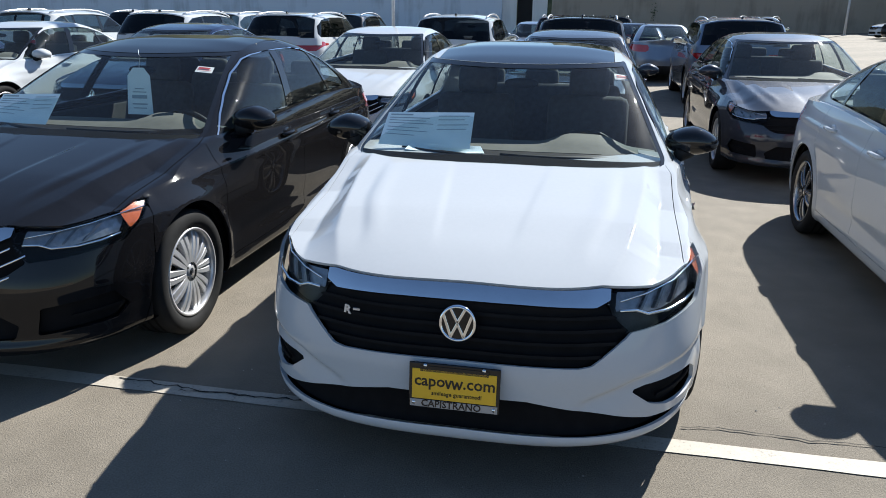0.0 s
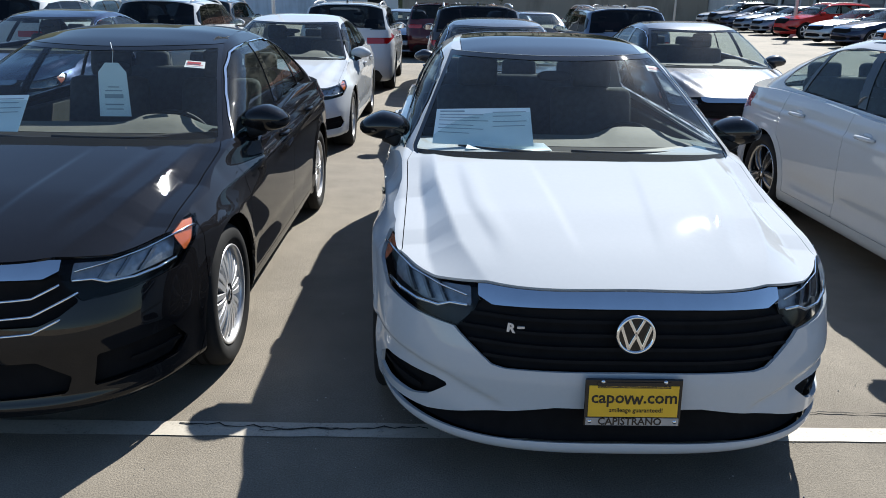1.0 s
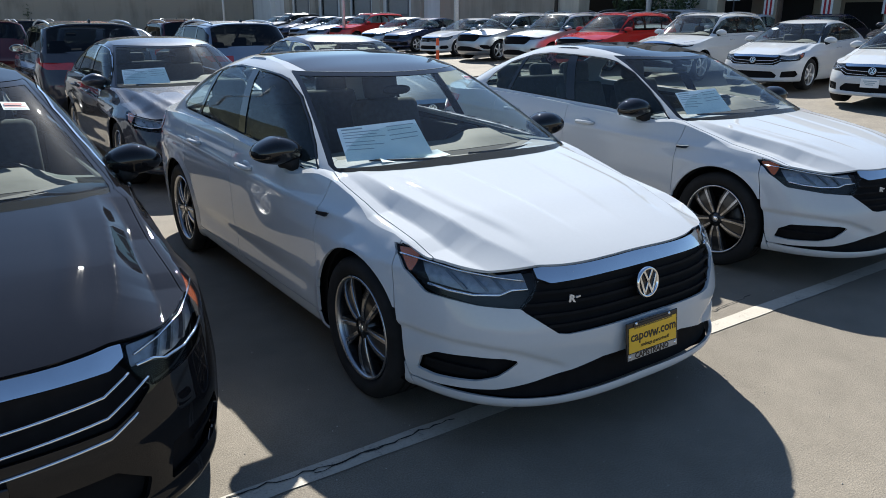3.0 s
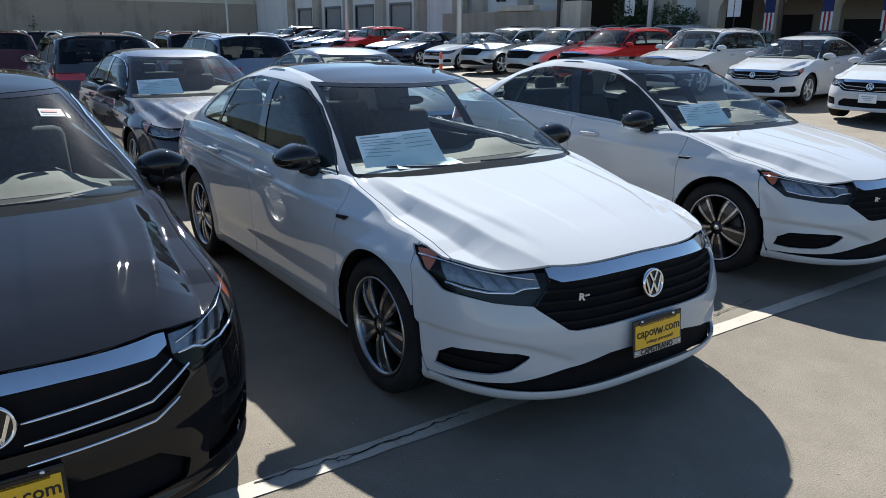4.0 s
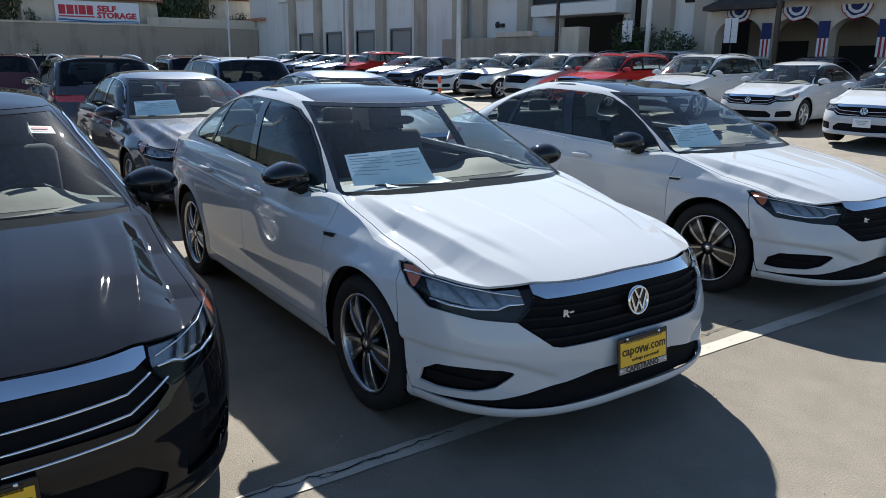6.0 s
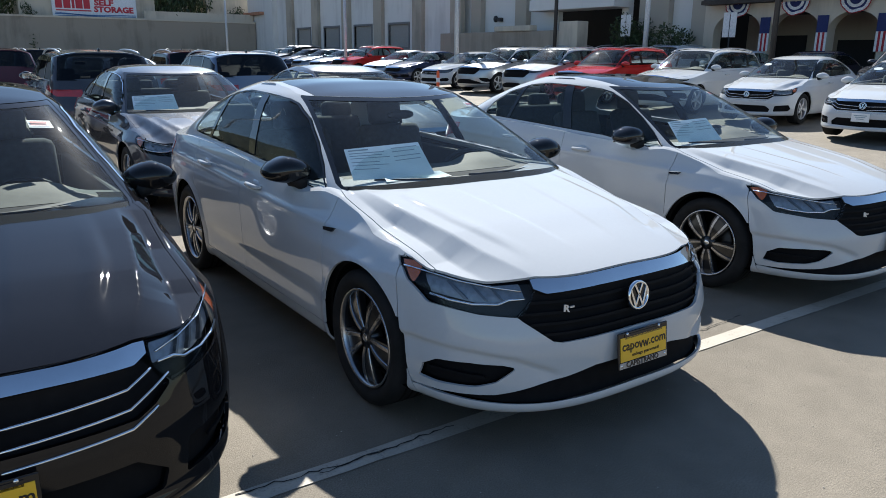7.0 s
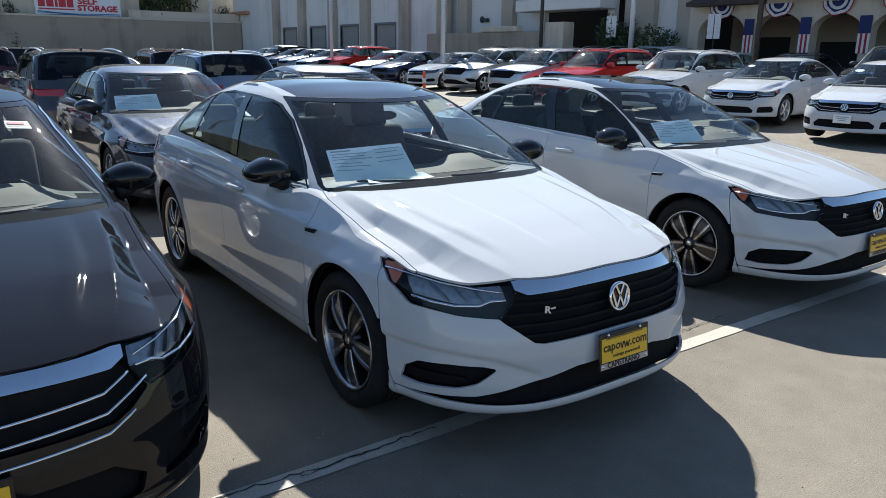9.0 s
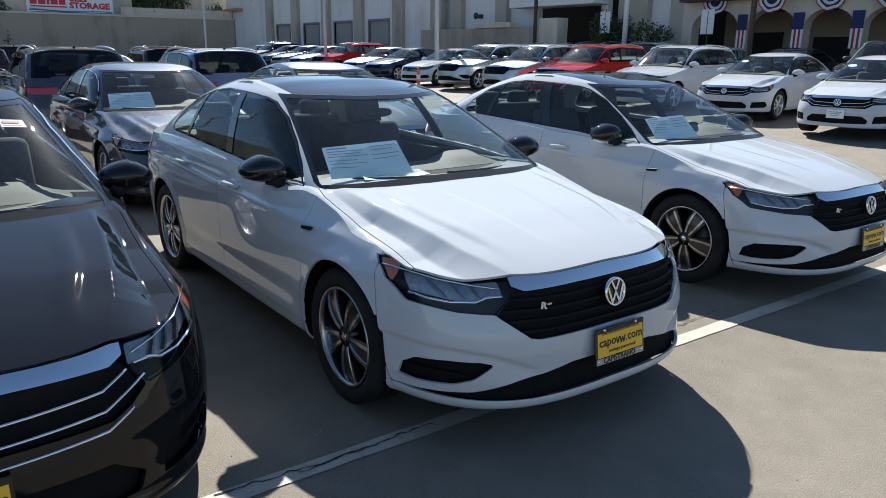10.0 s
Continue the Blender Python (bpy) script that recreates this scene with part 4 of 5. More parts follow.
gxs = [-900, -120, -40, -12, 0, 7, 9, 12, 16, 24, 40, 60, 150, 900]
gys = [-900, -120, -30, -6, 6, 20, 30, 45, 70, 90, 180, 900]
gv = [(x, y, lift(min(x, 40), min(y, 90))) for x in gxs for y in gys]
gf = [(i * 12 + j, (i + 1) * 12 + j, (i + 1) * 12 + j + 1, i * 12 + j + 1) for i in range(13) for j in range(11)]
ground = tagged(add("ground", mesh_of("ground", gv, gf, ASPHALT, False)), "worn light grey asphalt of a car park", "ground", kind="structure")


def line_paint():
    m, nt, b = nodes_of("worn_line_paint")
    wear, fine = noise_tex(nt, 9, 8, 0.75), noise_tex(nt, 90, 4, 0.7)
    mix = nt.nodes.new("ShaderNodeMath")
    mix.operation = "MULTIPLY"
    nt.links.new(wear, mix.inputs[0]), nt.links.new(fine, mix.inputs[1])
    nt.links.new(ramp(nt, mix.outputs[0], [(0.12, (0.20, 0.19, 0.17)), (0.20, (0.40, 0.36, 0.30)), (0.5, (0.50, 0.455, 0.385))]), b.inputs["Base Color"])
    b.inputs["Roughness"].default_value = 0.7
    return m


LINE = line_paint()


def painted_line(x0, y0, x1, y1, w=0.10):
    n = max(2, int(math.hypot(x1 - x0, y1 - y0) / 0.12))
    dx, dy = x1 - x0, y1 - y0
    L = math.hypot(dx, dy)
    px, py = -dy / L, dx / L
    v = []
    for k in range(n + 1):
        t = k / n
        for s in (-1, 1):
            j = s * (w / 2 + random.uniform(-0.003, 0.003))
            v.append((x0 + dx * t + px * j, y0 + dy * t + py * j, 0.004))
    f = [(2 * k, 2 * k + 2, 2 * k + 3, 2 * k + 1) for k in range(n)]
    ob = add("road_line", mesh_of("road_line", v, f, LINE, False))
    return tagged(ob, "worn white parking line painted on asphalt", "line", "parking lines", "structure")


painted_line(-16, 0.445, 10.5, 0.455)


# ---- the parked cars ----
def place(ob, x, y, turn=0.0, label="", group="parked cars", category="car"):
    ob.matrix_basis = pose(x, y, 0, 0, 0, turn)
    return tagged(ob, label, category, group)


hero = place(car(SEDAN, WHITE, "near", "five_twin", GLOSS_BLACK, GLOSS_BLACK, plate=True), 0.018, 0, 0, "white sedan with black roof, black mirrors and yellow plate")
second = copy_thing(hero, pose(2.945, 0.27, 0, 0, 0, 0))
tagged(second, "white sedan with black roof, parked beside another white one")
dark = place(car(SEDAN, BLACK, "near", "multi", sporty=False, chrome_lines=True, plate=True, trim=CHROME), -2.42, 0.17, 0, "glossy black sedan with chrome grille strips and silver wheels")

grey_mid = place(car(SEDAN, GREY, "mid", "five_twin", sporty=False, trim=CHROME, chrome_lines=True), 0.15, 5.40, 0, "dark grey sedan with a sheet behind the windshield")
white_mid = place(car(SEDAN, WHITE, "mid", "plain", sporty=False, chrome_lines=True), -2.45, 5.75, 0, "white sedan in the second row")
silver_mid = place(car(SEDAN, GREY, "mid", "plain", sporty=False, trim=CHROME), 2.66, 5.5, 0, "dark slate sedan in the second row")
black_mid = place(car(SEDAN, NAVY, "mid", "plain", sporty=False, trim=CHROME), -5.7, 6.0, 0, "dark blue sedan in the second row")
white_mid2 = copy_thing(white_mid, pose(-8.2, 5.6, 0))

suv_grey = place(car(SUV, GREY, "mid", "plain", privacy=True, rails=ALLOY, kind="suv"), 0.15, 16.0, 180, "dark grey suv with its tail towards the row", category="suv")
suv_blue = place(car(SUV, BLUE_GREY, "mid", "plain", privacy=True, rails=ALLOY, kind="suv"), 3.07, 16.9, 180, "blue-grey suv with silver roof rails", category="suv")
suv_white = place(car(SUV, WHITE, "mid", "plain", privacy=True, rails=ALLOY, kind="suv"), -2.3, 16.6, 180, "white suv with dark rear window", category="suv")
suv_pale = place(car(SUV, WHITE, "mid", "plain", rails=ALLOY, kind="suv"), 12.70, 10.75, -83, "white suv with silver roof rails parked by the building", category="suv")
copy_thing(suv_white, pose(-5.9, 16.8, 0, 0, 0, 180))
copy_thing(suv_white, pose(-8.8, 16.8, 0, 0, 0, 180))

suv_pale.location.z = 0.21

# the row along the building, noses towards -x
far_kinds = [
    place(car(SEDAN, WHITE, "far", "plain", sporty=False, chrome_lines=True), 10.9, 4.2, -90, "white sedan parked by the building"),
    place(car(SUV, WHITE, "far", "plain", rails=ALLOY, kind="suv"), 11.6, 9.8, -90, "white suv parked by the building", category="suv"),
    place(car(SUV, RED, "far", "plain", rails=ALLOY, kind="suv"), 11.9, 12.6, -90, "red suv parked by the building", category="suv"),
    place(car(SUV, SILVER, "far", "plain", rails=ALLOY, kind="suv"), 12.3, 18.6, -90, "silver suv parked by the building", category="suv"),
    place(car(SEDAN, NAVY, "far", "plain", sporty=False), 12.5, 24.5, -90, "dark blue sedan parked by the building"),
    place(car(SEDAN, SILVER, "far", "plain", sporty=False), 12.5, 27.2, -90, "silver sedan parked by the building"),
]
far_kinds += [
    place(car(SUV, GREY, "far", "plain", privacy=True, rails=ALLOY, kind="suv"), 0, 60, 0, "dark grey suv in a far row", category="suv"),
    place(car(SUV, MAROON, "far", "plain", privacy=True, rails=ALLOY, kind="suv"), 0, 60, 0, "dark red suv in a far row", category="suv"),
    place(car(SEDAN, BLUE_GREY, "far", "plain", sporty=False), 0, 60, 0, "blue-grey sedan in a far row"),
]
w_sedan, w_suv, r_suv, s_suv, n_sedan, s_sedan, g_suv, m_suv, b_sedan = far_kinds


# ---- small things in and on the cars ----
def sheet(name, corners, material, label, bars=(), bend=0.012, group="", category="paper"):
    """A thin paper between four corners (tl, tr, br, bl), slightly bowed, with printed bars (x0, y0, x1, y1, ink)."""
    tl, tr, br, bl = [Vector(c) for c in corners]
    n = ((tr - tl).cross(bl - tl)).normalized()
    root = new(name)

    def at(u, v, lift=0.0):
        p = (tl * (1 - u) + tr * u) * (1 - v) + (bl * (1 - u) + br * u) * v
        return p + n * (bend * math.sin(math.pi * u) * math.sin(math.pi * v * 0.9) - lift)
    k = 10
    v = [at(i / k, j / k) for i in range(k + 1) for j in range(k + 1)]
    v += [at(i / k, j / k, -0.0015) for i in range(k + 1) for j in range(k + 1)]
    m = (k + 1) ** 2
    f = []
    for i in range(k):
        for j in range(k):
            q = (i * (k + 1) + j, i * (k + 1) + j + 1, (i + 1) * (k + 1) + j + 1, (i + 1) * (k + 1) + j)
            f += [q, tuple(a + m for a in q[::-1])]
    add("leaf", mesh_of("leaf", v, f, material), root)
    for x0, y0, x1, y1, ink in bars:
        vv = [at(a, b, s) for a, b in ((x0, y0), (x1, y0), (x1, y1), (x0, y1)) for s in (0.003, -0.003)]
        add("print", mesh_of("print", vv, [(0, 2, 4, 6), (7, 5, 3, 1)], ink, False), root)
    return tagged(root, label, category, group)


PRINT = [(0.04, 0.06, 0.30, 0.10, INK), (0.04, 0.16, 0.50, 0.185, INK), (0.04, 0.24, 0.46, 0.262, INK), (0.04, 0.32, 0.55, 0.342, INK), (0.60, 0.10, 0.95, 0.122, INK), (0.60, 0.20, 0.9, 0.222, INK),
         (0.04, 0.44, 0.40, 0.462, INK), (0.04, 0.54, 0.50, 0.562, INK), (0.60, 0.34, 0.95, 0.362, INK), (0.60, 0.46, 0.93, 0.482, INK), (0.04, 0.66, 0.36, 0.682, INK)]


def dash_sheet(x, y, label, wide=0.45):
    return sheet("price_sheet", [(x - 0.635, y + 1.51, 1.125), (x - 0.635 + wide, y + 1.495, 1.140), (x - 0.63 + wide, y + 1.33, 0.983), (x - 0.655, y + 1.37, 0.983)], PAPER, label, PRINT, group="price sheets")


HX = 0.018
dash_sheet(HX, 0, "pale blue price sheet on a white car's dashboard")
dash_sheet(2.945, 0.27, "pale blue price sheet on a dashboard")
dash_sheet(0.15, 5.40, "pale blue price sheet on a grey car's dashboard")
dash_sheet(-2.42, 0.17, "pale blue price sheet on a black car's dashboard", 0.40)
sheet("crumpled_paper", [(HX - 0.48, 1.37, 0.998), (HX - 0.13, 1.36, 0.994), (HX - 0.10, 1.285, 0.974), (HX - 0.50, 1.30, 0.974)], PAPER, "pale crumpled paper lying on the dashboard", (), 0.022)
for x, y in ((HX, 0.0), (2.945, 0.27)):
    sheet("stock_label", [(x + 0.50, y + 2.022, 1.312), (x + 0.60, y + 2.040, 1.300), (x + 0.61, y + 1.995, 1.275), (x + 0.505, y + 1.975, 1.286)], PAPER_WHITE, "small white stock label behind the windshield", [(0.1, 0.25, 0.7, 0.5, INK_RED), (0.1, 0.65, 0.9, 0.75, INK_RED)], 0.0, "stock labels", "label")
BX, BY = -2.42, 0.17
sheet("stock_label", [(BX + 0.42, BY + 1.93, 1.288), (BX + 0.52, BY + 1.945, 1.280), (BX + 0.53, BY + 1.885, 1.25), (BX + 0.425, BY + 1.87, 1.258)], PAPER_WHITE, "white stock label with red print behind the windshield", [(0.1, 0.2, 0.8, 0.5, INK_RED), (0.1, 0.65, 0.9, 0.72, INK_RED)], 0.0, "stock labels", "label")
# hanging tag under the inside mirror of the black car
tag = new("hang_tag")
tv = [(-0.035, 0, 0.15), (0.035, 0, 0.15), (0.075, 0, 0.10), (0.085, 0, -0.14), (-0.085, 0, -0.14), (-0.075, 0, 0.10)]
tv = [(x, y, z) for y in (-0.001, 0.001) for x, _, z in tv]
tf = [(0, 1, 2, 3, 4, 5)[::-1], (6, 7, 8, 9, 10, 11)] + [(k, (k + 1) % 6, 6 + (k + 1) % 6, 6 + k) for k in range(6)]
add("card", mesh_of("card", tv, tf, PAPER, False), tag)
for z, w, h in ((0.02, 0.06, 0.006), (0.0, 0.09, 0.006), (-0.03, 0.10, 0.022), (-0.075, 0.10, 0.008), (-0.10, 0.09, 0.006)):
    part("print", box_bm(w, 0.001, h, (0, -0.0022, z)), INK, tag)
v, f = tube([(0, 0, 0.12), (0.01, 0.005, 0.2), (0, 0.01, 0.26)], 0.002, 5)
add("loop", mesh_of("loop", v, f, PAPER_WHITE), tag)
tag.matrix_basis = pose(-2.405, BY + 1.90, 1.12, -6, 0, 4)
tagged(tag, "pale blue hang tag under a black car's inside mirror", "tag")
sheet("wiper_note", [(BX + 0.49, BY + 1.22, 0.958), (BX + 0.55, BY + 1.235, 0.958), (BX + 0.555, BY + 1.215, 0.952), (BX + 0.495, BY + 1.20, 0.952)], PAPER_WHITE, "small white note tucked under a wiper", (), 0.0)


POLE_GREY = solid("seam_grey", (0.35, 0.36, 0.38), 0.5)


def trims(root, x, y):
    """The chrome slashes on the fenders, the grille badge and the round hook cover."""
    for sg in (-1, 1):
        v = [(sg * 0.856, 1.165, 0.800), (sg * 0.868, 1.262, 0.792), (sg * 0.872, 1.262, 0.778), (sg * 0.864, 1.185, 0.780)]
        v2 = [(a + sg * 0.016, b, c) for a, b, c in v]
        f = [(0, 1, 2, 3), (7, 6, 5, 4), (0, 4, 5, 1), (1, 5, 6, 2), (2, 6, 7, 3), (3, 7, 4, 0)]
        add("fender_badge", mesh_of("fender_badge", v + v2, f, GLOSS_BLACK, False), root, "black fender badge with a chrome edge")
        part("badge_inlay", box_bm(0.004, 0.095, 0.0035, (sg * 0.879, 1.213, 0.7975), 0, Matrix.Rotation(radians(-4.5), 3, "X") @ Matrix.Rotation(radians(-9 * sg), 3, "Z")), CHROME, root)
    me = text_mesh("R", 0.038, ALLOY, 0.002, bold=0.0014)
    tilt = Matrix.Translation((-0.394, 0.064, 0.628)) @ Matrix.Rotation(radians(-10), 4, "Z") @ Matrix.Rotation(radians(84), 4, "X")
    shear = Matrix(((1.2, 0.25, 0, 0), (0, 1, 0, 0), (0, 0, 1, 0), (0, 0, 0, 1)))
    add("grille_badge", me, root, "small chrome letter on the grille", at=tilt @ shear)
    part("badge_tail", box_bm(0.024, 0.006, 0.007, (-0.362, 0.066, 0.630)), ALLOY, root)
    v, f = lathe([(0.0225, -0.002), (0.0235, 0.0015), (0.0225, 0.002), (0.0215, -0.002)], 28, "z")
    m = Matrix.Translation((-0.500, 0.0985, 0.474)) @ Vector((-0.30, -1, -0.02)).to_track_quat("Z", "Y").to_matrix().to_4x4()
    add("hook_cover", mesh_of("hook_cover", [m @ Vector(p) for p in v], f, POLE_GREY), root)


for ob in (hero, second):
    trims(ob, 0, 0)


# ---- cracks in the asphalt ----
TAR = solid("crack_dark", (0.03, 0.028, 0.026), 0.95)


def crack(pts, w):
    v, f = [], []
    path = []
    for (ax, ay), (bx, by) in zip(pts, pts[1:]):
        n = max(2, int(math.hypot(bx - ax, by - ay) / 0.035))
        path += [(ax + (bx - ax) * k / n + random.uniform(-0.010, 0.010), ay + (by - ay) * k / n + random.uniform(-0.012, 0.012)) for k in range(n)]
    for k, (x, y) in enumerate(path):
        h = w * random.uniform(0.3, 1.0)
        v += [(x, y - h, 0.0065), (x, y + h, 0.0065)]
    f = [(2 * k, 2 * k + 2, 2 * k + 3, 2 * k + 1) for k in range(len(path) - 1)]
    tagged(add("crack", mesh_of("crack", v, f, TAR, False)), "thin dark crack in the asphalt", "crack", "cracks", "structure")


crack([(-1.62, 0.49), (-1.2, 0.455), (-0.6, 0.47)], 0.006)
crack([(0.86, 0.60), (1.1, 0.625), (1.35, 0.60), (1.8, 0.63)], 0.005)
crack([(-1.3, 0.44), (-0.95, 0.475)], 0.004)

# grit
gr_v, gr_f = [], []
for _ in range(260):
    x, y, r = random.uniform(-2.6, 3.4), random.uniform(-1.1, 2.6), random.uniform(0.0015, 0.0045)
    k = len(gr_v)
    for dx, dy, dz in ((1, 0, 0.3), (0, 1, 0.2), (-1, 0, 0.35), (0, -1, 0.25), (0.1, 0.1, 1.1), (0, 0, -0.2)):
        gr_v.append((x + r * dx * random.uniform(0.7, 1.3), y + r * dy * random.uniform(0.7, 1.3), r * dz + 0.001))
    gr_f += [(k, k + 1, k + 4), (k + 1, k + 2, k + 4), (k + 2, k + 3, k + 4), (k + 3, k, k + 4), (k + 1, k, k + 5), (k + 2, k + 1, k + 5), (k + 3, k + 2, k + 5), (k, k + 3, k + 5)]
tagged(add("grit", mesh_of("grit", gr_v, gr_f, solid("pale_grit", (0.42, 0.39, 0.34), 0.9, 0, 0.3, 8), False)), "small pale stones scattered over the asphalt", "grit", kind="stuff")


# ---- more parked cars ----
def row_car(ob, y, back=0.0, turn=-83.0):
    x = 12.3 + 0.13 * (y - 7.7) + back
    return copy_thing(ob, pose(x, y, lift(x + 2.0, y), 0, 0, turn))


for y, back in ((4.65, -0.75), (7.7, 0.0)):
    ob = tagged(row_car(white_mid, y, back), "white sedan with a round sticker behind its windshield")
    v, f = lathe([(0.0005, 0.001), (0.085, 0.001), (0.085, -0.001)], 24, "z")
    m = Matrix.Translation((-0.44, 1.84, 1.245)) @ Matrix.Rotation(radians(30), 4, "X") @ Matrix.Diagonal((1, 0.6, 1, 1))
    add("round_sticker", mesh_of("round_sticker", [m @ Vector(p) for p in v], f, PAPER_WHITE, False), ob, "round white sticker")
    if back:
        pl = part("front_plate", box_bm(0.30, 0.008, 0.15, (0, 0.0, 0.42), 0.003), PAPER_WHITE, ob, "white paper plate")
        for k in range(3):
            part("print", box_bm(0.22 - 0.05 * k, 0.002, 0.014, (0, -0.006, 0.455 - 0.03 * k)), INK, pl)
for ob, y in ((r_suv, 14.2), (s_suv, 17.1), (s_suv, 20.3), (w_sedan, 23.3), (n_sedan, 27.1), (s_sedan, 29.9), (r_suv, 34.5), (b_sedan, 38.4), (b_sedan, 42.0), (n_sedan, 45.5), (g_suv, 49.0), (w_sedan, 52.5)):
    row_car(ob, y)
for ob, y in ((g_suv, 7.5), (n_sedan, 10.6), (w_sedan, 13.6), (w_suv, 17.0), (g_suv, 20.2), (w_suv, 24.0), (g_suv, 27.5), (w_sedan, 31), (m_suv, 4.0)):
    row_car(ob, y, 5.6)
for ob, x, y, turn in ((m_suv, -0.6, 25.5, 180), (b_sedan, -1.55, 21.2, 0), (n_sedan, 1.6, 24.5, 180), (g_suv, 0.9, 30, 180), (b_sedan, 2.2, 22.6, 180), (m_suv, 4.6, 26.0, 180), (g_suv, 8.0, 34.0, 160),
                       (w_sedan, -3.8, 22.0, 0), (g_suv, -7.0, 23.5, 180), (w_suv, -10.5, 22.8, 180), (g_suv, -13.5, 23, 180), (w_suv, -12.0, 16.8, 180), (n_sedan, -11.0, 6.0, 0)):
    copy_thing(ob, pose(x, y, lift(x, y), 0, 0, turn))
for ob in far_kinds:
    for o in (*ob.children_recursive, ob):
        bpy.data.objects.remove(o)


# ---- buildings ----
def stucco(name, colour, vary=0.10, streak=0.12):
    m, nt, b = nodes_of(name)
    tc = nt.nodes.new("ShaderNodeTexCoord")
    mp = nt.nodes.new("ShaderNodeMapping")
    mp.inputs["Scale"].default_value = (1.0, 1.0, 0.12)
    nt.links.new(tc.outputs["Object"], mp.inputs["Vector"])
    st, big, fine = noise_tex(nt, 1.6, 6, 0.6, mp.outputs[0]), noise_tex(nt, 0.35, 4), noise_tex(nt, 30, 3)
    a = nt.nodes.new("ShaderNodeMath")
    a.operation = "ADD"
    nt.links.new(st, a.inputs[0]), nt.links.new(big, a.inputs[1])
    lo, hi = tuple(c * (1 - vary - streak) for c in colour), tuple(min(1, c * (1 + vary)) for c in colour)
    nt.links.new(ramp(nt, a.outputs[0], [(0.75, lo), (1.15, hi)]), b.inputs["Base Color"])
    b.inputs["Roughness"].default_value = 0.92
    bump(nt, b, fine, 0.5, 0.01)
    return m


CREAM = stucco("cream_stucco", (0.51, 0.455, 0.37))
PALE = stucco("pale_stucco", (0.63, 0.625, 0.61), 0.06, 0.05)
# tan lowered for the shade that the boundary wall stands in
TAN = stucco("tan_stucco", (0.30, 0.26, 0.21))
PILASTER = stucco("pilaster_stucco", (0.36, 0.325, 0.27))
COOL = stucco("cool_grey_stucco", (0.50, 0.55, 0.62))
DARK_METAL = solid("dark_painted_metal", (0.02, 0.02, 0.022), 0.5)
POLE_PAINT = solid("pole_paint", (0.50, 0.52, 0.55), 0.5)
POLE_WHITE = solid("white_pole_paint", (0.75, 0.75, 0.75), 0.5)
SHUTTER = solid("window_shutter", (0.30, 0.30, 0.29), 0.6)
FRAME = solid("window_frame_grey", (0.16, 0.165, 0.17), 0.6)
# near-black that puts the shade inside rooms and openings into the surface colour
SHADE_BLACK = solid("shade_black", (0.015, 0.015, 0.016), 0.9)
CLAY = solid("clay_tile", (0.42, 0.20, 0.12), 0.8, 0, 0.35, 2.5)
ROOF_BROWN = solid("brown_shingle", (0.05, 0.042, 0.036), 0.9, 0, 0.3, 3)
BANNER_BLACK = solid("black_banner", (0.012, 0.012, 0.015), 0.5)
BANNER_WHITE = solid("white_banner", (0.75, 0.77, 0.80), 0.6)
SIGN_RED = solid("sign_red", (0.50, 0.03, 0.05), 0.6)
SIGN_BLUE = solid("sign_blue", (0.06, 0.16, 0.35), 0.6)
FLAG_BLUE = solid("flag_blue", (0.02, 0.03, 0.12), 0.8)
FLAG_RED = solid("flag_red", (0.35, 0.02, 0.03), 0.8)
FLAG_WHITE = solid("flag_white", (0.70, 0.70, 0.70), 0.8)
ORANGE = solid("cone_orange", (0.85, 0.12, 0.02), 0.5)


def slab(name, x0, x1, y0, y1, z0, z1, mat, parent=None, label="", bevel=0.0):
    bm = box_bm(abs(x1 - x0), abs(y1 - y0), abs(z1 - z0), ((x0 + x1) / 2, (y0 + y1) / 2, (z0 + z1) / 2), bevel)
    return part(name, bm, mat, parent, label)


def holed_wall(name, x, thick, y0, y1, z0, z1, holes, mat, parent):
    """A wall facing -x with rectangular openings (y0, y1, z0, z1) right through it."""
    ys = sorted({y0, y1, *[h[0] for h in holes], *[h[1] for h in holes]})
    zs = sorted({z0, z1, *[h[2] for h in holes], *[h[3] for h in holes]})
    bm = bmesh.new()
    for a, b in zip(ys, ys[1:]):
        for c, d in zip(zs, zs[1:]):
            if not any(h[0] <= a and b <= h[1] and h[2] <= c and d <= h[3] for h in holes):
                box_bm(thick, b - a, d - c, (x + thick / 2, (a + b) / 2, (c + d) / 2), bm=bm)
    bmesh.ops.remove_doubles(bm, verts=bm.verts[:], dist=0.0005)
    return part(name, bm, mat, parent)


service = tagged(new("service_building"), "pale stucco service building with cream pilasters and shuttered windows", "building")
bays = [58.8, 53.8, 48.6, 43.8, 38.8, 34.6]
wins = []
for a, b in zip(bays[1:5], bays[:4]):
    mid = (a + b) / 2 + 0.1
    wins.append((mid - 1.25, mid + 1.25, 2.05, 3.5))
holed_wall("wall", 24.0, 0.3, 34.6, 62.0, 0, 6.2, wins, PALE, service)
for y0, y1, z0, z1 in wins:
    wf = slab("window", 24.12, 24.16, y0, y1, z0, z1, SHUTTER, service, "shuttered window")
    for k in range(9):
        slab("shutter_slat", 24.09, 24.12, y0, y1, z0 + 0.05 + k * 0.157, z0 + 0.14 + k * 0.157, SHUTTER, wf)
    for a, b, c, d in ((y0 - 0.12, y1 + 0.12, z1, z1 + 0.14), (y0 - 0.12, y1 + 0.12, z0 - 0.14, z0), (y0 - 0.12, y0, z0, z1), (y1, y1 + 0.12, z0, z1)):
        slab("window_frame", 23.95, 24.13, a, b, c, d, FRAME, wf)
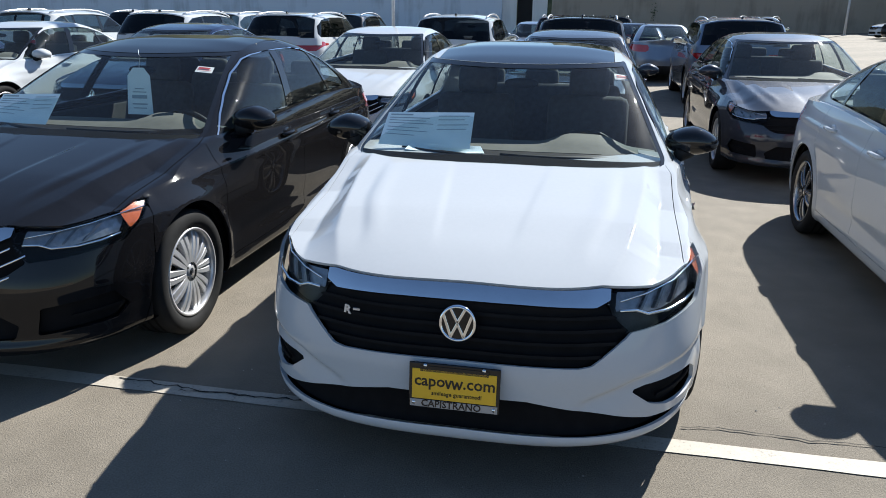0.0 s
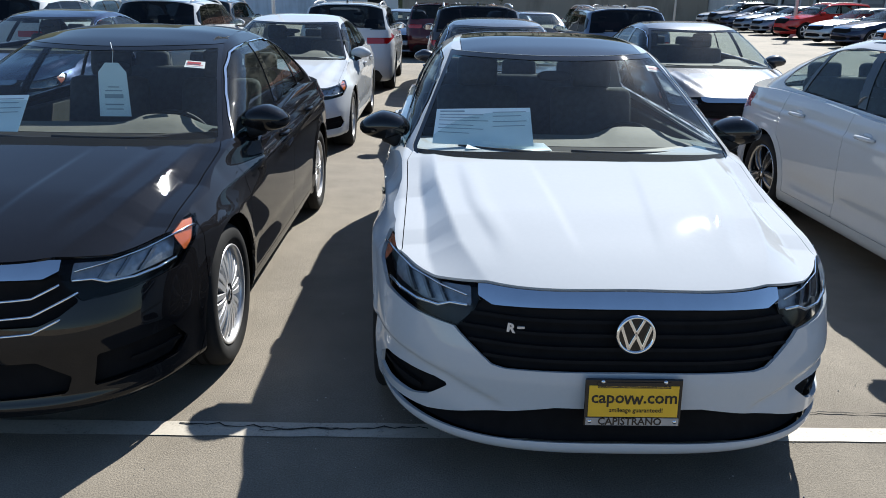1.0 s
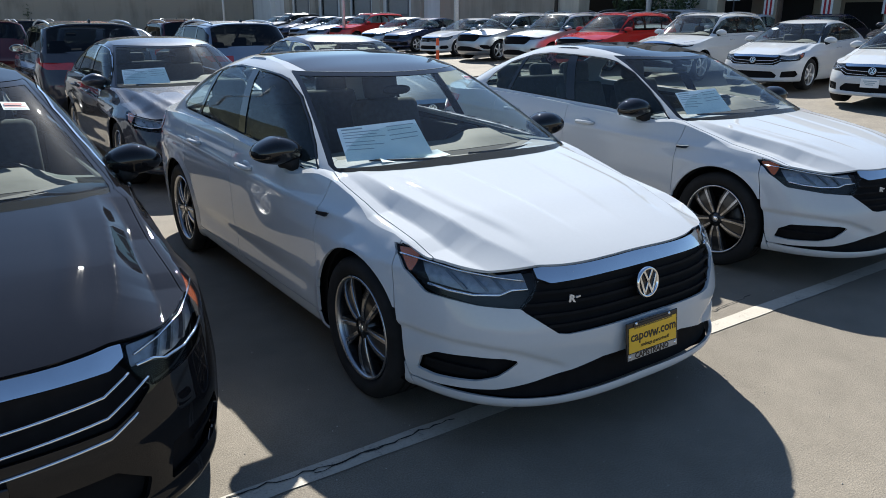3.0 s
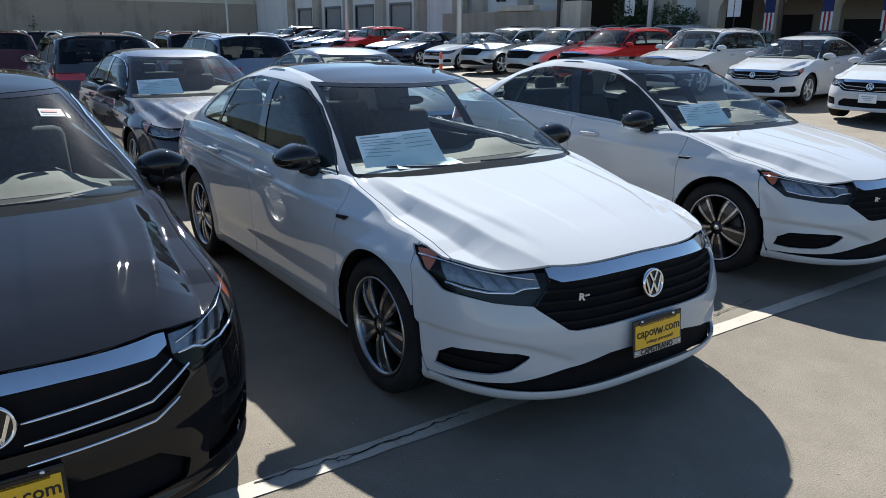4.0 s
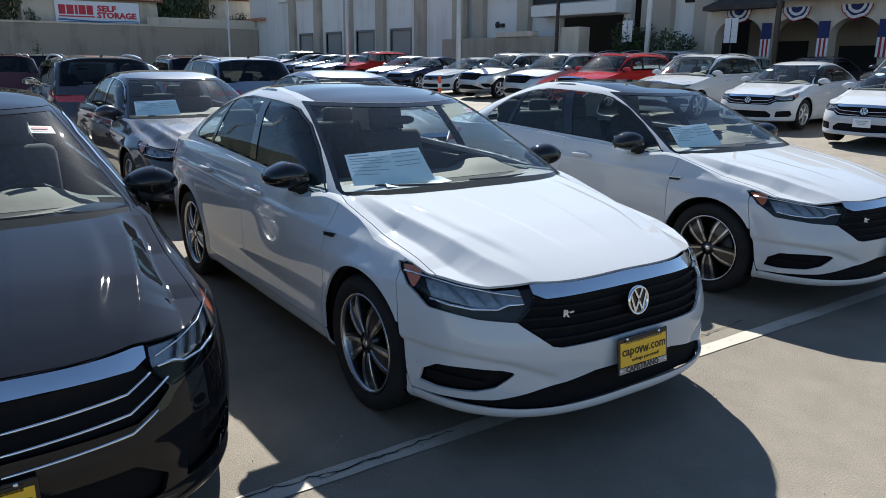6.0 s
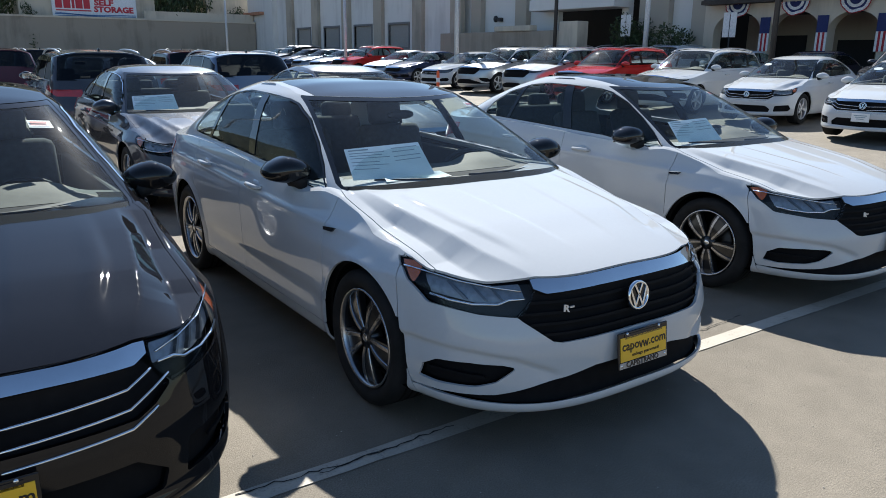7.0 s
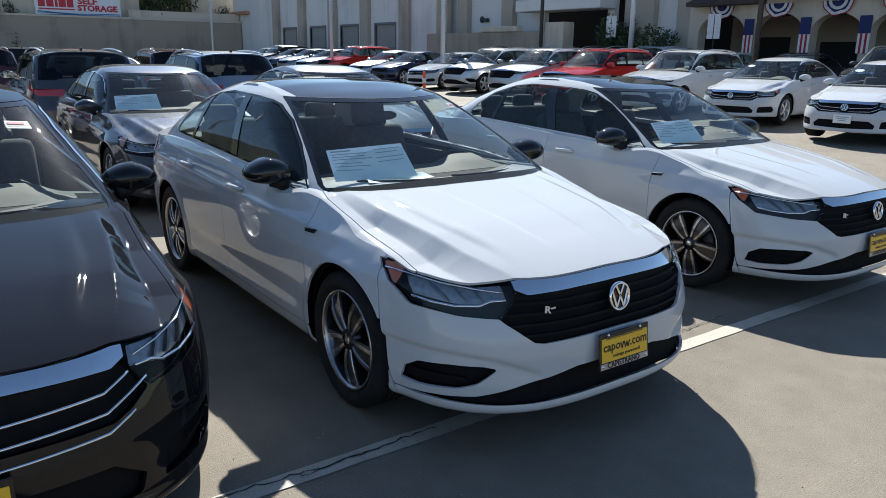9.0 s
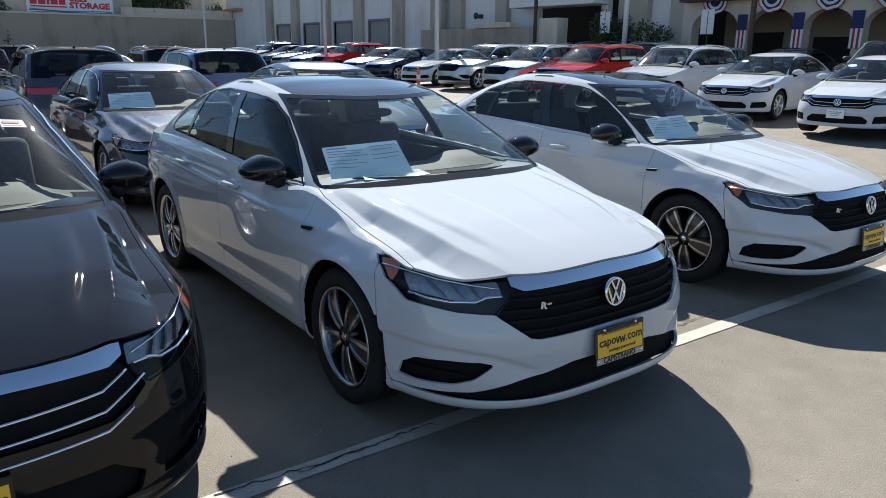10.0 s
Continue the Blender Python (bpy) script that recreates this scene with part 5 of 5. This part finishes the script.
for y in bays:
    slab("pilaster", 23.72, 24.0, y - 0.55, y + 0.55, 0, 6.35, PILASTER, service, "", 0.02)
    slab("pilaster_cap", 23.66, 24.3, y - 0.65, y + 0.65, 6.352, 6.55, CREAM, service, "", 0.02)
slab("coping", 23.94, 24.4, 34.6, 62.0, 6.2, 6.34, CREAM, service)
slab("end_block", 23.6, 30, 62.003, 68.0, 0, 6.9, PALE, service)
slab("end_eave", 23.2, 23.6, 64, 68.3, 4.9, 5.15, CLAY, service)
slab("rooftop_room", 26, 30, 57, 61, 6.2, 8.6, PALE, service)
slab("rooftop_room", 25.2, 29, 44, 55, 6.9, 8.4, FRAME, service)
for y in np.arange(36, 61, 3.0):
    v, f = tube([(24.6, float(y), 6.3), (24.6, float(y), 7.6)], 0.05, 6)
    add("roof_post", mesh_of("roof_post", v, f, FRAME), service)
slab("roof_beam", 24.5, 24.7, 36, 60, 7.5, 7.7, FRAME, service)
slab("roof_slab", 24.3, 40, 34.6, 62, 5.9, 6.1, FRAME, service)
# the workshop entrance
holed_wall("front_wall", 24.4, 0.3, 18.0, 34.6, 0, 8.5, [(22.4, 26.6, 0, 3.75), (21.35, 22.0, 2.0, 4.9), (17.99, 18.0, 0, 0)], PALE, service)
# back wall and roof painted near-black for the unlit depth of the workshop
slab("back_room", 29.5, 29.7, 18.0, 34.6, 0, 8.4, SHADE_BLACK, service)
slab("back_room_roof", 24.7, 29.5, 18.0, 34.6, 8.2, 8.5, SHADE_BLACK, service)
for y0, y1 in ((32.6, 33.5), (28.7, 29.6), (21.9 - 2.4, 20.9 + 0.2), (17.4, 18.3)):
    slab("pier", 24.05, 24.4, min(y0, y1), max(y0, y1), 0, 8.5, PILASTER, service, "", 0.02)
slab("entrance_canopy", 23.3, 24.38, 21.9, 27.6, 3.75, 4.28, PALE, service, "", 0.03)
slab("ramp_wall", 22.6, 22.9, 24.0, 34.5, 0, 2.78, TAN, service, "", 0.03)
slab("ramp_cap", 22.5, 23.0, 26.6, 29.4, 2.783, 3.05, CREAM, service, "", 0.03)
slab("ramp_post", 22.4, 23.1, 23.2, 24.4, 0, 3.15, CREAM, service, "", 0.03)
slab("upper_window", 24.30, 24.42, 17.5 + 0.85, 18.98, 4.05, 4.95, SHADE_BLACK, service)
slab("wall_lamp", 24.2, 24.4, 31.0, 31.3, 3.4, 3.6, DARK_METAL, service)
v, f = lathe([(0.01, -0.05), (0.17, -0.05), (0.18, 0.0)], 20)
add("round_vent", mesh_of("round_vent", [(24.37 + p[0], 31.6 + p[1], 3.55 + p[2]) for p in v], f, DARK_METAL), service)


def facing(x, y, z):
    """The pose of lettering on a wall that faces -x."""
    return Matrix.Translation((x, y, z)) @ Matrix.Rotation(radians(-90), 4, "Z") @ Matrix.Rotation(radians(90), 4, "X")


def fitted(body, size, wide, mat, parent, m, bold=0.012):
    """Lettering squeezed to a width."""
    me = text_mesh(body, size, mat, 0.005, bold=bold)
    xs = [v.co.x for v in me.vertices]
    k = wide / (max(xs) - min(xs))
    for v in me.vertices:
        v.co.x *= k
    return add("lettering", me, parent, at=m)


sign1 = tagged(new("workshop_banner"), "black banner with white lettering over the workshop entrance", "sign")
slab("board", 24.3, 24.36, 22.35, 28.6, 4.45, 5.85, BANNER_BLACK, sign1)
for body, size, wide, y, z in (("WE SERVICE ALL MAKES & MODELS", 0.56, 5.9, 25.5, 5.46), ("DRIVE-INS WELCOME", 0.56, 4.2, 25.5, 4.84)):
    fitted(body, size, wide, BANNER_WHITE, sign1, facing(24.285, y, z))
sign2 = tagged(new("service_sign"), "black square sign with white lettering on the building", "sign")
slab("board", 24.2, 24.26, 29.85, 33.4, 5.0, 6.9, BANNER_BLACK, sign2)
fitted("Automotive Service", 0.42, 2.9, BANNER_WHITE, sign2, facing(24.185, 31.65, 5.33), 0.004)
for k in range(8):
    slab("name_bar", 24.185, 24.2, 30.55 + k * 0.29, 30.55 + k * 0.29 + 0.19, 5.68, 6.08, BANNER_WHITE, sign2)
for r in range(3):
    for k in range(7):
        slab("check", 24.19, 24.2, 31.0 + k * 0.2 + (r % 2) * 0.1, 31.1 + k * 0.2 + (r % 2) * 0.1, 6.25 + r * 0.12, 6.36 + r * 0.12, POLE_PAINT, sign2)


def tiles(name, origin, along, up, n_along, n_up, mat, parent, step=0.24, rise=0.36):
    """Rows of barrel tiles on a slope, joined."""
    o, a, u = Vector(origin), Vector(along).normalized(), Vector(up).normalized()
    n = a.cross(u).normalized()
    if n.z < 0:
        n = -n
    v, f = [], []
    for i in range(n_along):
        for j in range(n_up):
            base = len(v)
            for e, lift in ((0, 0.05), (1, 0.0)):
                for k in range(5):
                    t = math.pi * k / 4
                    p = o + a * (step * (i + 0.5) - 0.11 * math.cos(t)) + u * (rise * (j + e * 1.12)) + n * (0.085 * math.sin(t) + lift + random.uniform(0, 0.01))
                    v.append(p)
            f += [(base + k, base + k + 1, base + 6 + k, base + 5 + k) for k in range(4)]
            f.append((base, base + 4, base + 3, base + 2, base + 1))
    c = [o - n * 0.05, o + a * step * n_along - n * 0.05, o + a * step * n_along + u * rise * n_up - n * 0.05, o + u * rise * n_up - n * 0.05]
    b = len(v)
    v += c
    f.append((b, b + 1, b + 2, b + 3))
    return tagged(add(name, mesh_of(name, v, f, mat, False), parent), kind="stuff")


# porch with arches, a tiled roof, bunting and flags
porch = tagged(new("porch_building"), "cream arched porch under a clay tile roof with eave lights", "building")
arches = [(16.1, 1.03), (13.75, 0.98), (11.6, 0.88), (9.6, 0.84), (7.2, 0.95), (4.8, 0.95)]
AV, AF = [], []
gy = np.linspace(0.5, 17.35, 240)
gz = np.linspace(0, 4.0, 60)
GY, GZ = np.meshgrid(gy, gz, indexing="ij")
field = np.full(GY.shape, 9.0)
for c, h in arches:
    inside = np.where(GZ < 2.55, h - np.abs(GY - c), h - np.hypot((GY - c), (GZ - 2.55) * 1.35))
    field = np.minimum(field, -inside)
face = Surf(np.stack([24.0 + 0 * GY, GY, GZ], -1))
face.N = np.zeros_like(face.P)
face.N[..., 0] = -1.0
v, f = cut(face.P, face.N, field, 0.5)
add("arcade", mesh_of("arcade", v, f, CREAM, False), porch)
slab("arcade_end", 24.0, 24.5, 17.353, 17.6, 0, 3.78, CREAM, porch)
slab("inner_wall", 27.0, 27.2, -2, 17.6, 0, 6.5, TAN, porch)
# doorways and porch ceiling carry the same painted shade
slab("inner_door", 26.9, 26.99, 12.2, 13.6, 0, 2.3, SHADE_BLACK, porch)
slab("inner_door", 26.9, 26.99, 14.9, 16.6, 0, 2.5, SHADE_BLACK, porch)
slab("porch_ceiling", 24.5, 27.0, 0.5, 17.3, 3.3, 3.4, SHADE_BLACK, porch)
slab("upper_wall", 26.0, 26.3, -2, 17.8, 4.6, 8.0, PALE, porch)
tiles("tile_roof", (23.4, 1.05, 3.98), (0, 1, 0), (0.82, 0, 0.42), 55, 9, CLAY, porch)
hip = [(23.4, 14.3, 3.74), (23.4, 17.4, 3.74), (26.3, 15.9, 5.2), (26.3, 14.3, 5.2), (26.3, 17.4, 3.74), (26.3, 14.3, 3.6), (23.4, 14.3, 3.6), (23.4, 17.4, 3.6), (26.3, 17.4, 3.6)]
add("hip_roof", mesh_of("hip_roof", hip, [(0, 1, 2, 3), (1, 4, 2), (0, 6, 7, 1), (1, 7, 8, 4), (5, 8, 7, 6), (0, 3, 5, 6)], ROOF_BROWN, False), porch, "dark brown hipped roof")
slab("eave_board", 23.42, 23.55, 1.05, 14.25, 3.80, 3.96, FRAME, porch)
bulb_v, bulb_f = ellipsoid(0.035, 0.035, 0.045, 8, 6, 2.0)
BULB = solid("clear_bulb", (0.9, 0.9, 0.85), 0.1, 0, 0.02, coat=1.0)
bulb_me = mesh_of("bulb", bulb_v, bulb_f, BULB)
for k in range(52):
    add("bulb", bulb_me, porch, at=Matrix.Translation((23.36, 1.3 + k * 0.25, 3.88)))


def bunting(y, z, w=0.54):
    root = new("bunting")
    for name, r0, r1, mat in (("inner_band", 0.05, 0.40, FLAG_BLUE), ("white_band", 0.403, 0.60, FLAG_WHITE), ("outer_band", 0.603, 0.74, FLAG_BLUE), ("rim_band", 0.743, 0.93, FLAG_WHITE), ("edge_band", 0.933, 1.0, FLAG_RED)):
        v, f = [], []
        for k in range(33):
            t = math.pi * k / 32
            ruffle = 0.03 * (k % 2)
            for r in (r0, r1):
                v.append((-ruffle * r, w * r * math.cos(t), -w * 0.92 * r * math.sin(t) - 0.06 * math.sin(t * 6) * (r > 0.7) * 0.3))
        v += [(x + 0.01, yy, zz) for x, yy, zz in v]
        n = 66
        f = [(2 * k, 2 * k + 1, 2 * k + 3, 2 * k + 2) for k in range(32)] + [(n + 2 * k + 2, n + 2 * k + 3, n + 2 * k + 1, n + 2 * k) for k in range(32)]
        add(name, mesh_of(name, v, f, mat, False), root)
    root.matrix_basis = Matrix.Translation((23.93, y, z))
    return tagged(root, "navy and white pleated fan bunting with a red hem", "bunting", "buntings over the arches")


for c, _ in arches:
    bunting(c, 3.60)
for y in (14.87, 12.66, 10.6, 8.4):
    fl = tagged(new("wall_flag"), "hanging flag with a blue field and stripes on the porch pier", "flag", "flags on the porch")
    slab("field", 23.94, 23.96, y - 0.2, y + 0.2, 2.5, 3.08, FLAG_BLUE, fl)
    for k in range(5):
        slab("stripe", 23.94, 23.96, y - 0.2 + k * 0.08, y - 0.2 + (k + 1) * 0.08, 1.85, 2.498, FLAG_RED if k % 2 else FLAG_WHITE, fl)
for y, z in ((15.7, 2.8), (20.83, 2.9)):
    ps = tagged(new("post_sign"), "small white sign board on a thin post", "sign", "post signs")
    v, f = tube([(23.0, y, 0), (23.0, y, z + 0.4)], 0.03, 6)
    add("post", mesh_of("post", v, f, DARK_METAL), ps)
    for s in (-1, 1):
        slab("board", 22.94, 22.96, y + 0.15 * s - 0.13, y + 0.15 * s + 0.13, z - 0.45, z + 0.45, FLAG_WHITE, ps)

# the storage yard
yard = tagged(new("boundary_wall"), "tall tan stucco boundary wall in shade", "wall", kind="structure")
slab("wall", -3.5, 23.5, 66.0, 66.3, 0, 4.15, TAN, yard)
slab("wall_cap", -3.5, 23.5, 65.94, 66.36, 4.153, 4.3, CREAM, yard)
slab("raised_wall", 13.9, 23.5, 66.4, 66.7, 0, 4.95, CREAM, yard)
store = tagged(new("storage_building"), "cream storage building with clay tile roofs behind the wall", "building")
slab("wall", 4.6, 15.0, 67.2, 76, 0, 6.2, CREAM, store)
tiles("tile_roof", (4.2, 66.8, 6.2), (1, 0, 0), (0, 0.88, 0.36), 46, 12, CLAY, store, 0.245)
slab("wall", 20.4, 30.0, 70, 80, 0, 6.9, CREAM, store)
tiles("tile_roof", (20.0, 69.6, 6.9), (1, 0, 0), (0, 0.88, 0.36), 40, 10, CLAY, store, 0.245)
slab("back_block", 2.0, 14.0, 80.0, 90, 0, 11.0, TAN, store)
sign3 = tagged(new("storage_sign"), "white banner with red lettering and a blue wave", "sign")
slab("board", 6.95, 13.4, 66.95, 67.05, 4.15, 6.02, BANNER_WHITE, sign3)
flat = lambda x, y, z: Matrix.Translation((x, y, z)) @ Matrix.Rotation(radians(90), 4, "X")
for body, size, wide, x, z in (("SELF", 0.62, 1.5, 10.85, 5.45), ("STORAGE", 0.62, 3.1, 11.6, 4.92)):
    fitted(body, size, wide, SIGN_RED, sign3, flat(x, 66.93, z), 0.03)
for k, w in enumerate((0.50, 0.52, 0.20, 0.52, 0.48)):
    x = 7.2 + (0, 0.60, 1.22, 1.50, 2.10)[k]
    slab("name_bar", x, x + w, 66.925, 66.945, 4.95, 5.68, SIGN_RED, sign3)
slab("underline", 7.2, 9.85, 66.925, 66.945, 4.74, 4.84, SIGN_RED, sign3)
for k in range(3):
    v, f = [], []
    for i in range(25):
        t = i / 24
        x = 7.1 + 6.2 * t
        z = 4.28 + 0.10 * k + 0.10 * math.sin(t * 5 + k) * (1 - t)
        v += [(x, 66.935, z), (x, 66.935, z + 0.06)]
    f = [(2 * i, 2 * i + 2, 2 * i + 3, 2 * i + 1) for i in range(24)]
    add("wave", mesh_of("wave", v, f, SIGN_BLUE, False), sign3)
ware = tagged(new("warehouse"), "grey-blue stucco warehouse with white door columns", "building")
slab("wall", -60, -7.9, 66.0, 76.0, 0, 7.5, COOL, ware)
slab("door_panel", -7.897, -6.6, 66.2, 66.5, 0, 5.0, PALE, ware)
# a near-black slab paints the shade between the two door panels
slab("gap", -6.597, -5.2, 66.9, 67.0, 0, 5.0, SHADE_BLACK, ware)
slab("door_panel", -5.197, -3.9, 66.2, 66.5, 0, 5.0, PALE, ware)
slab("roof_edge", -60.2, -3.6, 65.9, 76.2, 7.503, 7.7, CREAM, ware)
# a plain unseen wall, added to close the place behind the camera
back = tagged(new("street_wall"), "plain low wall added out of view behind the camera", "wall", kind="structure")
slab("wall", -60, 60, -45.3, -45.0, 0, 3.0, TAN, back)


def light_pole(x, y, h, r, mat, head=True, arm=(0, -1)):
    root = new("light_pole")
    v, f = tube([(0, 0, 0), (0, 0, h)], [r, r * 0.75], 10)
    add("shaft", mesh_of("shaft", v, f, mat), root)
    v, f = lathe([(0.001, 0.55), (r * 2.2, 0.55), (r * 2.4, 0.0)], 16, "z")
    add("base", mesh_of("base", v, f, solid("pole_base", (0.35, 0.34, 0.32), 0.9) if "pole_base" not in bpy.data.materials else bpy.data.materials["pole_base"]), root)
    if head:
        part("lamp_head", box_bm(0.75, 0.36, 0.16, (arm[0] * 0.35, arm[1] * 0.35, h), 0.03), mat, root)
    root.matrix_basis = Matrix.Translation((x, y, 0))
    return tagged(root, "slim painted light pole between the parked cars", "light pole", "light poles")


light_pole(18.9, 60.5, 6.4, 0.10, POLE_PAINT, arm=(-1, 0))
light_pole(17.75, 37.0, 6.2, 0.10, POLE_PAINT, arm=(-0.3, 0))
light_pole(17.6, 25.9, 9.0, 0.12, POLE_PAINT)
light_pole(19.0, 21.0, 9.0, 0.085, DARK_METAL)
light_pole(23.0, 19.72, 9.5, 0.12, POLE_WHITE)
light_pole(17.6, 10.5, 9.0, 0.085, DARK_METAL)
light_pole(-4.2, 15.0, 7.0, 0.04, POLE_WHITE)

cone = tagged(new("traffic_delineator"), "orange traffic post on a black base", "traffic cone")
v, f = lathe([(0.001, 1.08), (0.035, 1.08), (0.05, 1.0), (0.06, 0.10), (0.10, 0.06)], 14, "z")
add("post", mesh_of("post", v, f, ORANGE), cone)
v, f = lathe([(0.058, 0.85), (0.060, 0.85), (0.062, 0.70), (0.06, 0.70)], 14, "z")
add("sleeve", mesh_of("sleeve", v, f, FLAG_WHITE), cone)
v, f = lathe([(0.001, 0.06), (0.20, 0.05), (0.21, 0.0)], 14, "z")
add("base", mesh_of("base", v, f, RUBBER), cone)
cone.matrix_basis = Matrix.Translation((11.9, 19.0, 0))


# ---- trees and the hillside ----
def leaf_mat(name, c0, c1):
    m, nt, b = nodes_of(name)
    g = nt.nodes.new("ShaderNodeNewGeometry")
    nt.links.new(ramp(nt, g.outputs["Random Per Island"], [(0.0, c0), (1.0, c1)]), b.inputs["Base Color"])
    b.inputs["Roughness"].default_value = 0.6
    return m


LEAF = leaf_mat("leaves", (0.014, 0.028, 0.008), (0.055, 0.085, 0.026))
BARK = solid("bark", (0.10, 0.075, 0.05), 0.9, 0, 0.3, 6, 0.004)


def leaves(rng, centre, radius, n, size, hang=0.0):
    v, f = [], []
    for _ in range(n):
        d = rng.normal(size=3)
        d /= np.linalg.norm(d)
        p = np.array(centre) + d * np.array(radius) * rng.uniform(0.45, 1.0)
        p[2] -= hang * rng.uniform(0, 1) ** 2
        a = rng.normal(size=3)
        a[2] -= 2.5 * (hang > 0)
        a /= np.linalg.norm(a)
        b = np.cross(a, rng.normal(size=3))
        b /= np.linalg.norm(b)
        s = size * rng.uniform(0.6, 1.3)
        k = len(v)
        v += [p - a * s, p + b * s * 0.35, p + a * s, p - b * s * 0.35]
        f.append((k, k + 1, k + 2, k + 3))
    return v, f


def tree(x, y, z, h, spread, seed, label, hang=0.0, n=2600, size=0.20):
    rng = np.random.default_rng(seed)
    root = new("tree")
    v, f = tube([(0, 0, 0), (0.1, 0.05, h * 0.3), (-0.05, 0.1, h * 0.6)], [0.22, 0.16, 0.09], 10)
    tr = add("trunk", mesh_of("trunk", v, f, BARK), root)
    lv, lf = [], []
    blobs = 11
    for k in range(blobs):
        t = 2 * math.pi * k / blobs + rng.uniform(-0.3, 0.3)
        r = spread * rng.uniform(0.25, 0.8) * (k > 0)
        c = np.array([r * math.cos(t), r * math.sin(t), h * rng.uniform(0.62, 0.98)])
        v, f = tube([(-0.02, 0.08, h * 0.5), tuple(c * (0.5, 0.5, 0.85)), tuple(c)], [0.07, 0.045, 0.015], 6)
        add("limb", mesh_of("limb", v, f, BARK), root)
        a, b = leaves(rng, c, (spread * 0.45, spread * 0.45, h * 0.16), n // blobs, size, hang)
        lf += [tuple(i + len(lv) for i in q) for q in b]
        lv += a
    add("crown", mesh_of("crown", lv, lf, LEAF, False), root)
    root.matrix_basis = Matrix.Translation((x, y, z))
    return tagged(root, label, "tree", "trees behind the wall")


for k, (x, y, h, sp, hang) in enumerate(((3.2, 69.5, 8.5, 3.2, 2.6), (0.0, 70.5, 9, 3.2, 2.4), (16.4, 69.2, 8.6, 2.6, 3.0), (19.2, 71, 9.5, 2.4, 2.0), (-2.5, 74, 10, 3.5, 1.0), (17.9, 73, 12, 3.0, 2.0), (1.6, 72, 12, 3.6, 3.0), (13, 95, 15, 4, 0), (22, 92, 16, 4.5, 0), (6, 98, 16, 5, 0))):
    tree(x, y, 0, h, sp, 11 + k, "dark drooping tree behind the tan wall", hang)
for k, (x, y, w, h) in enumerate(((23.4, 20.9, 0.9, 3.3), (23.5, 18.4, 1.3, 2.7), (18.2, 68.2, 2.4, 5.6), (15.5, 68.0, 1.2, 5.3), (22.6, 68.5, 1.2, 5.6), (5.4, 66.8, 0.8, 5.0))):
    rng = np.random.default_rng(50 + k)
    root = new("shrub")
    lv, lf = [], []
    for j in range(9):
        c = (rng.uniform(-w, w) * 0.6, rng.uniform(-0.5, 0.5), h * rng.uniform(0.35, 0.85))
        a, b = leaves(rng, c, (w * 0.55, 0.7, h * 0.25), 420, 0.10)
        lf += [tuple(i + len(lv) for i in q) for q in b]
        lv += a
    add("foliage", mesh_of("foliage", lv, lf, LEAF, False), root)
    v, f = tube([(0, 0, 0), (0, 0, h * 0.6)], 0.06, 6)
    add("stem", mesh_of("stem", v, f, BARK), root)
    root.matrix_basis = Matrix.Translation((x, y, 0))
    tagged(root, "dark green clipped shrub against the wall", "shrub", "shrubs")


def hill_mat():
    m, nt, b = nodes_of("dry_hillside")
    a = noise_tex(nt, 0.25, 8, 0.7)
    nt.links.new(ramp(nt, a, [(0.35, (0.028, 0.045, 0.016)), (0.5, (0.060, 0.072, 0.030)), (0.68, (0.14, 0.125, 0.065))]), b.inputs["Base Color"])
    b.inputs["Roughness"].default_value = 0.95
    return m


hv, hf = [], []
hn, hm = 60, 14
for i in range(hn):
    for j in range(hm):
        x = -140 + 280 * i / (hn - 1)
        t = j / (hm - 1)
        y = 92 + 80 * t
        hv.append((x, y, 36 * t ** 0.6 * (0.8 + 0.3 * math.sin(x * 0.05) + 0.1 * math.sin(x * 0.31 + j)) + random.uniform(-0.4, 0.4) * (j > 0)))
hf = [(i * hm + j, (i + 1) * hm + j, (i + 1) * hm + j + 1, i * hm + j + 1) for i in range(hn - 1) for j in range(hm - 1)]
tagged(add("hillside", mesh_of("hillside", hv, hf, hill_mat())), "dry green and tan hillside behind the buildings", "hill", kind="structure")
rng = np.random.default_rng(5)
lv, lf = [], []
for k in range(420):
    i, t = rng.uniform(0, 1), rng.uniform(0.01, 0.6)
    x = -40 + 110 * i
    z = 36 * t ** 0.6 * (0.8 + 0.3 * math.sin(x * 0.05)) + 0.6
    a, b = leaves(rng, (x, 92 + 80 * t, z), (1.6, 1.6, 1.1), 60, 0.35)
    lf += [tuple(q + len(lv) for q in w) for w in b]
    lv += a
tagged(add("hill_scrub", mesh_of("hill_scrub", lv, lf, LEAF, False)), "scrub bushes scattered over the hillside", "scrub", kind="stuff")
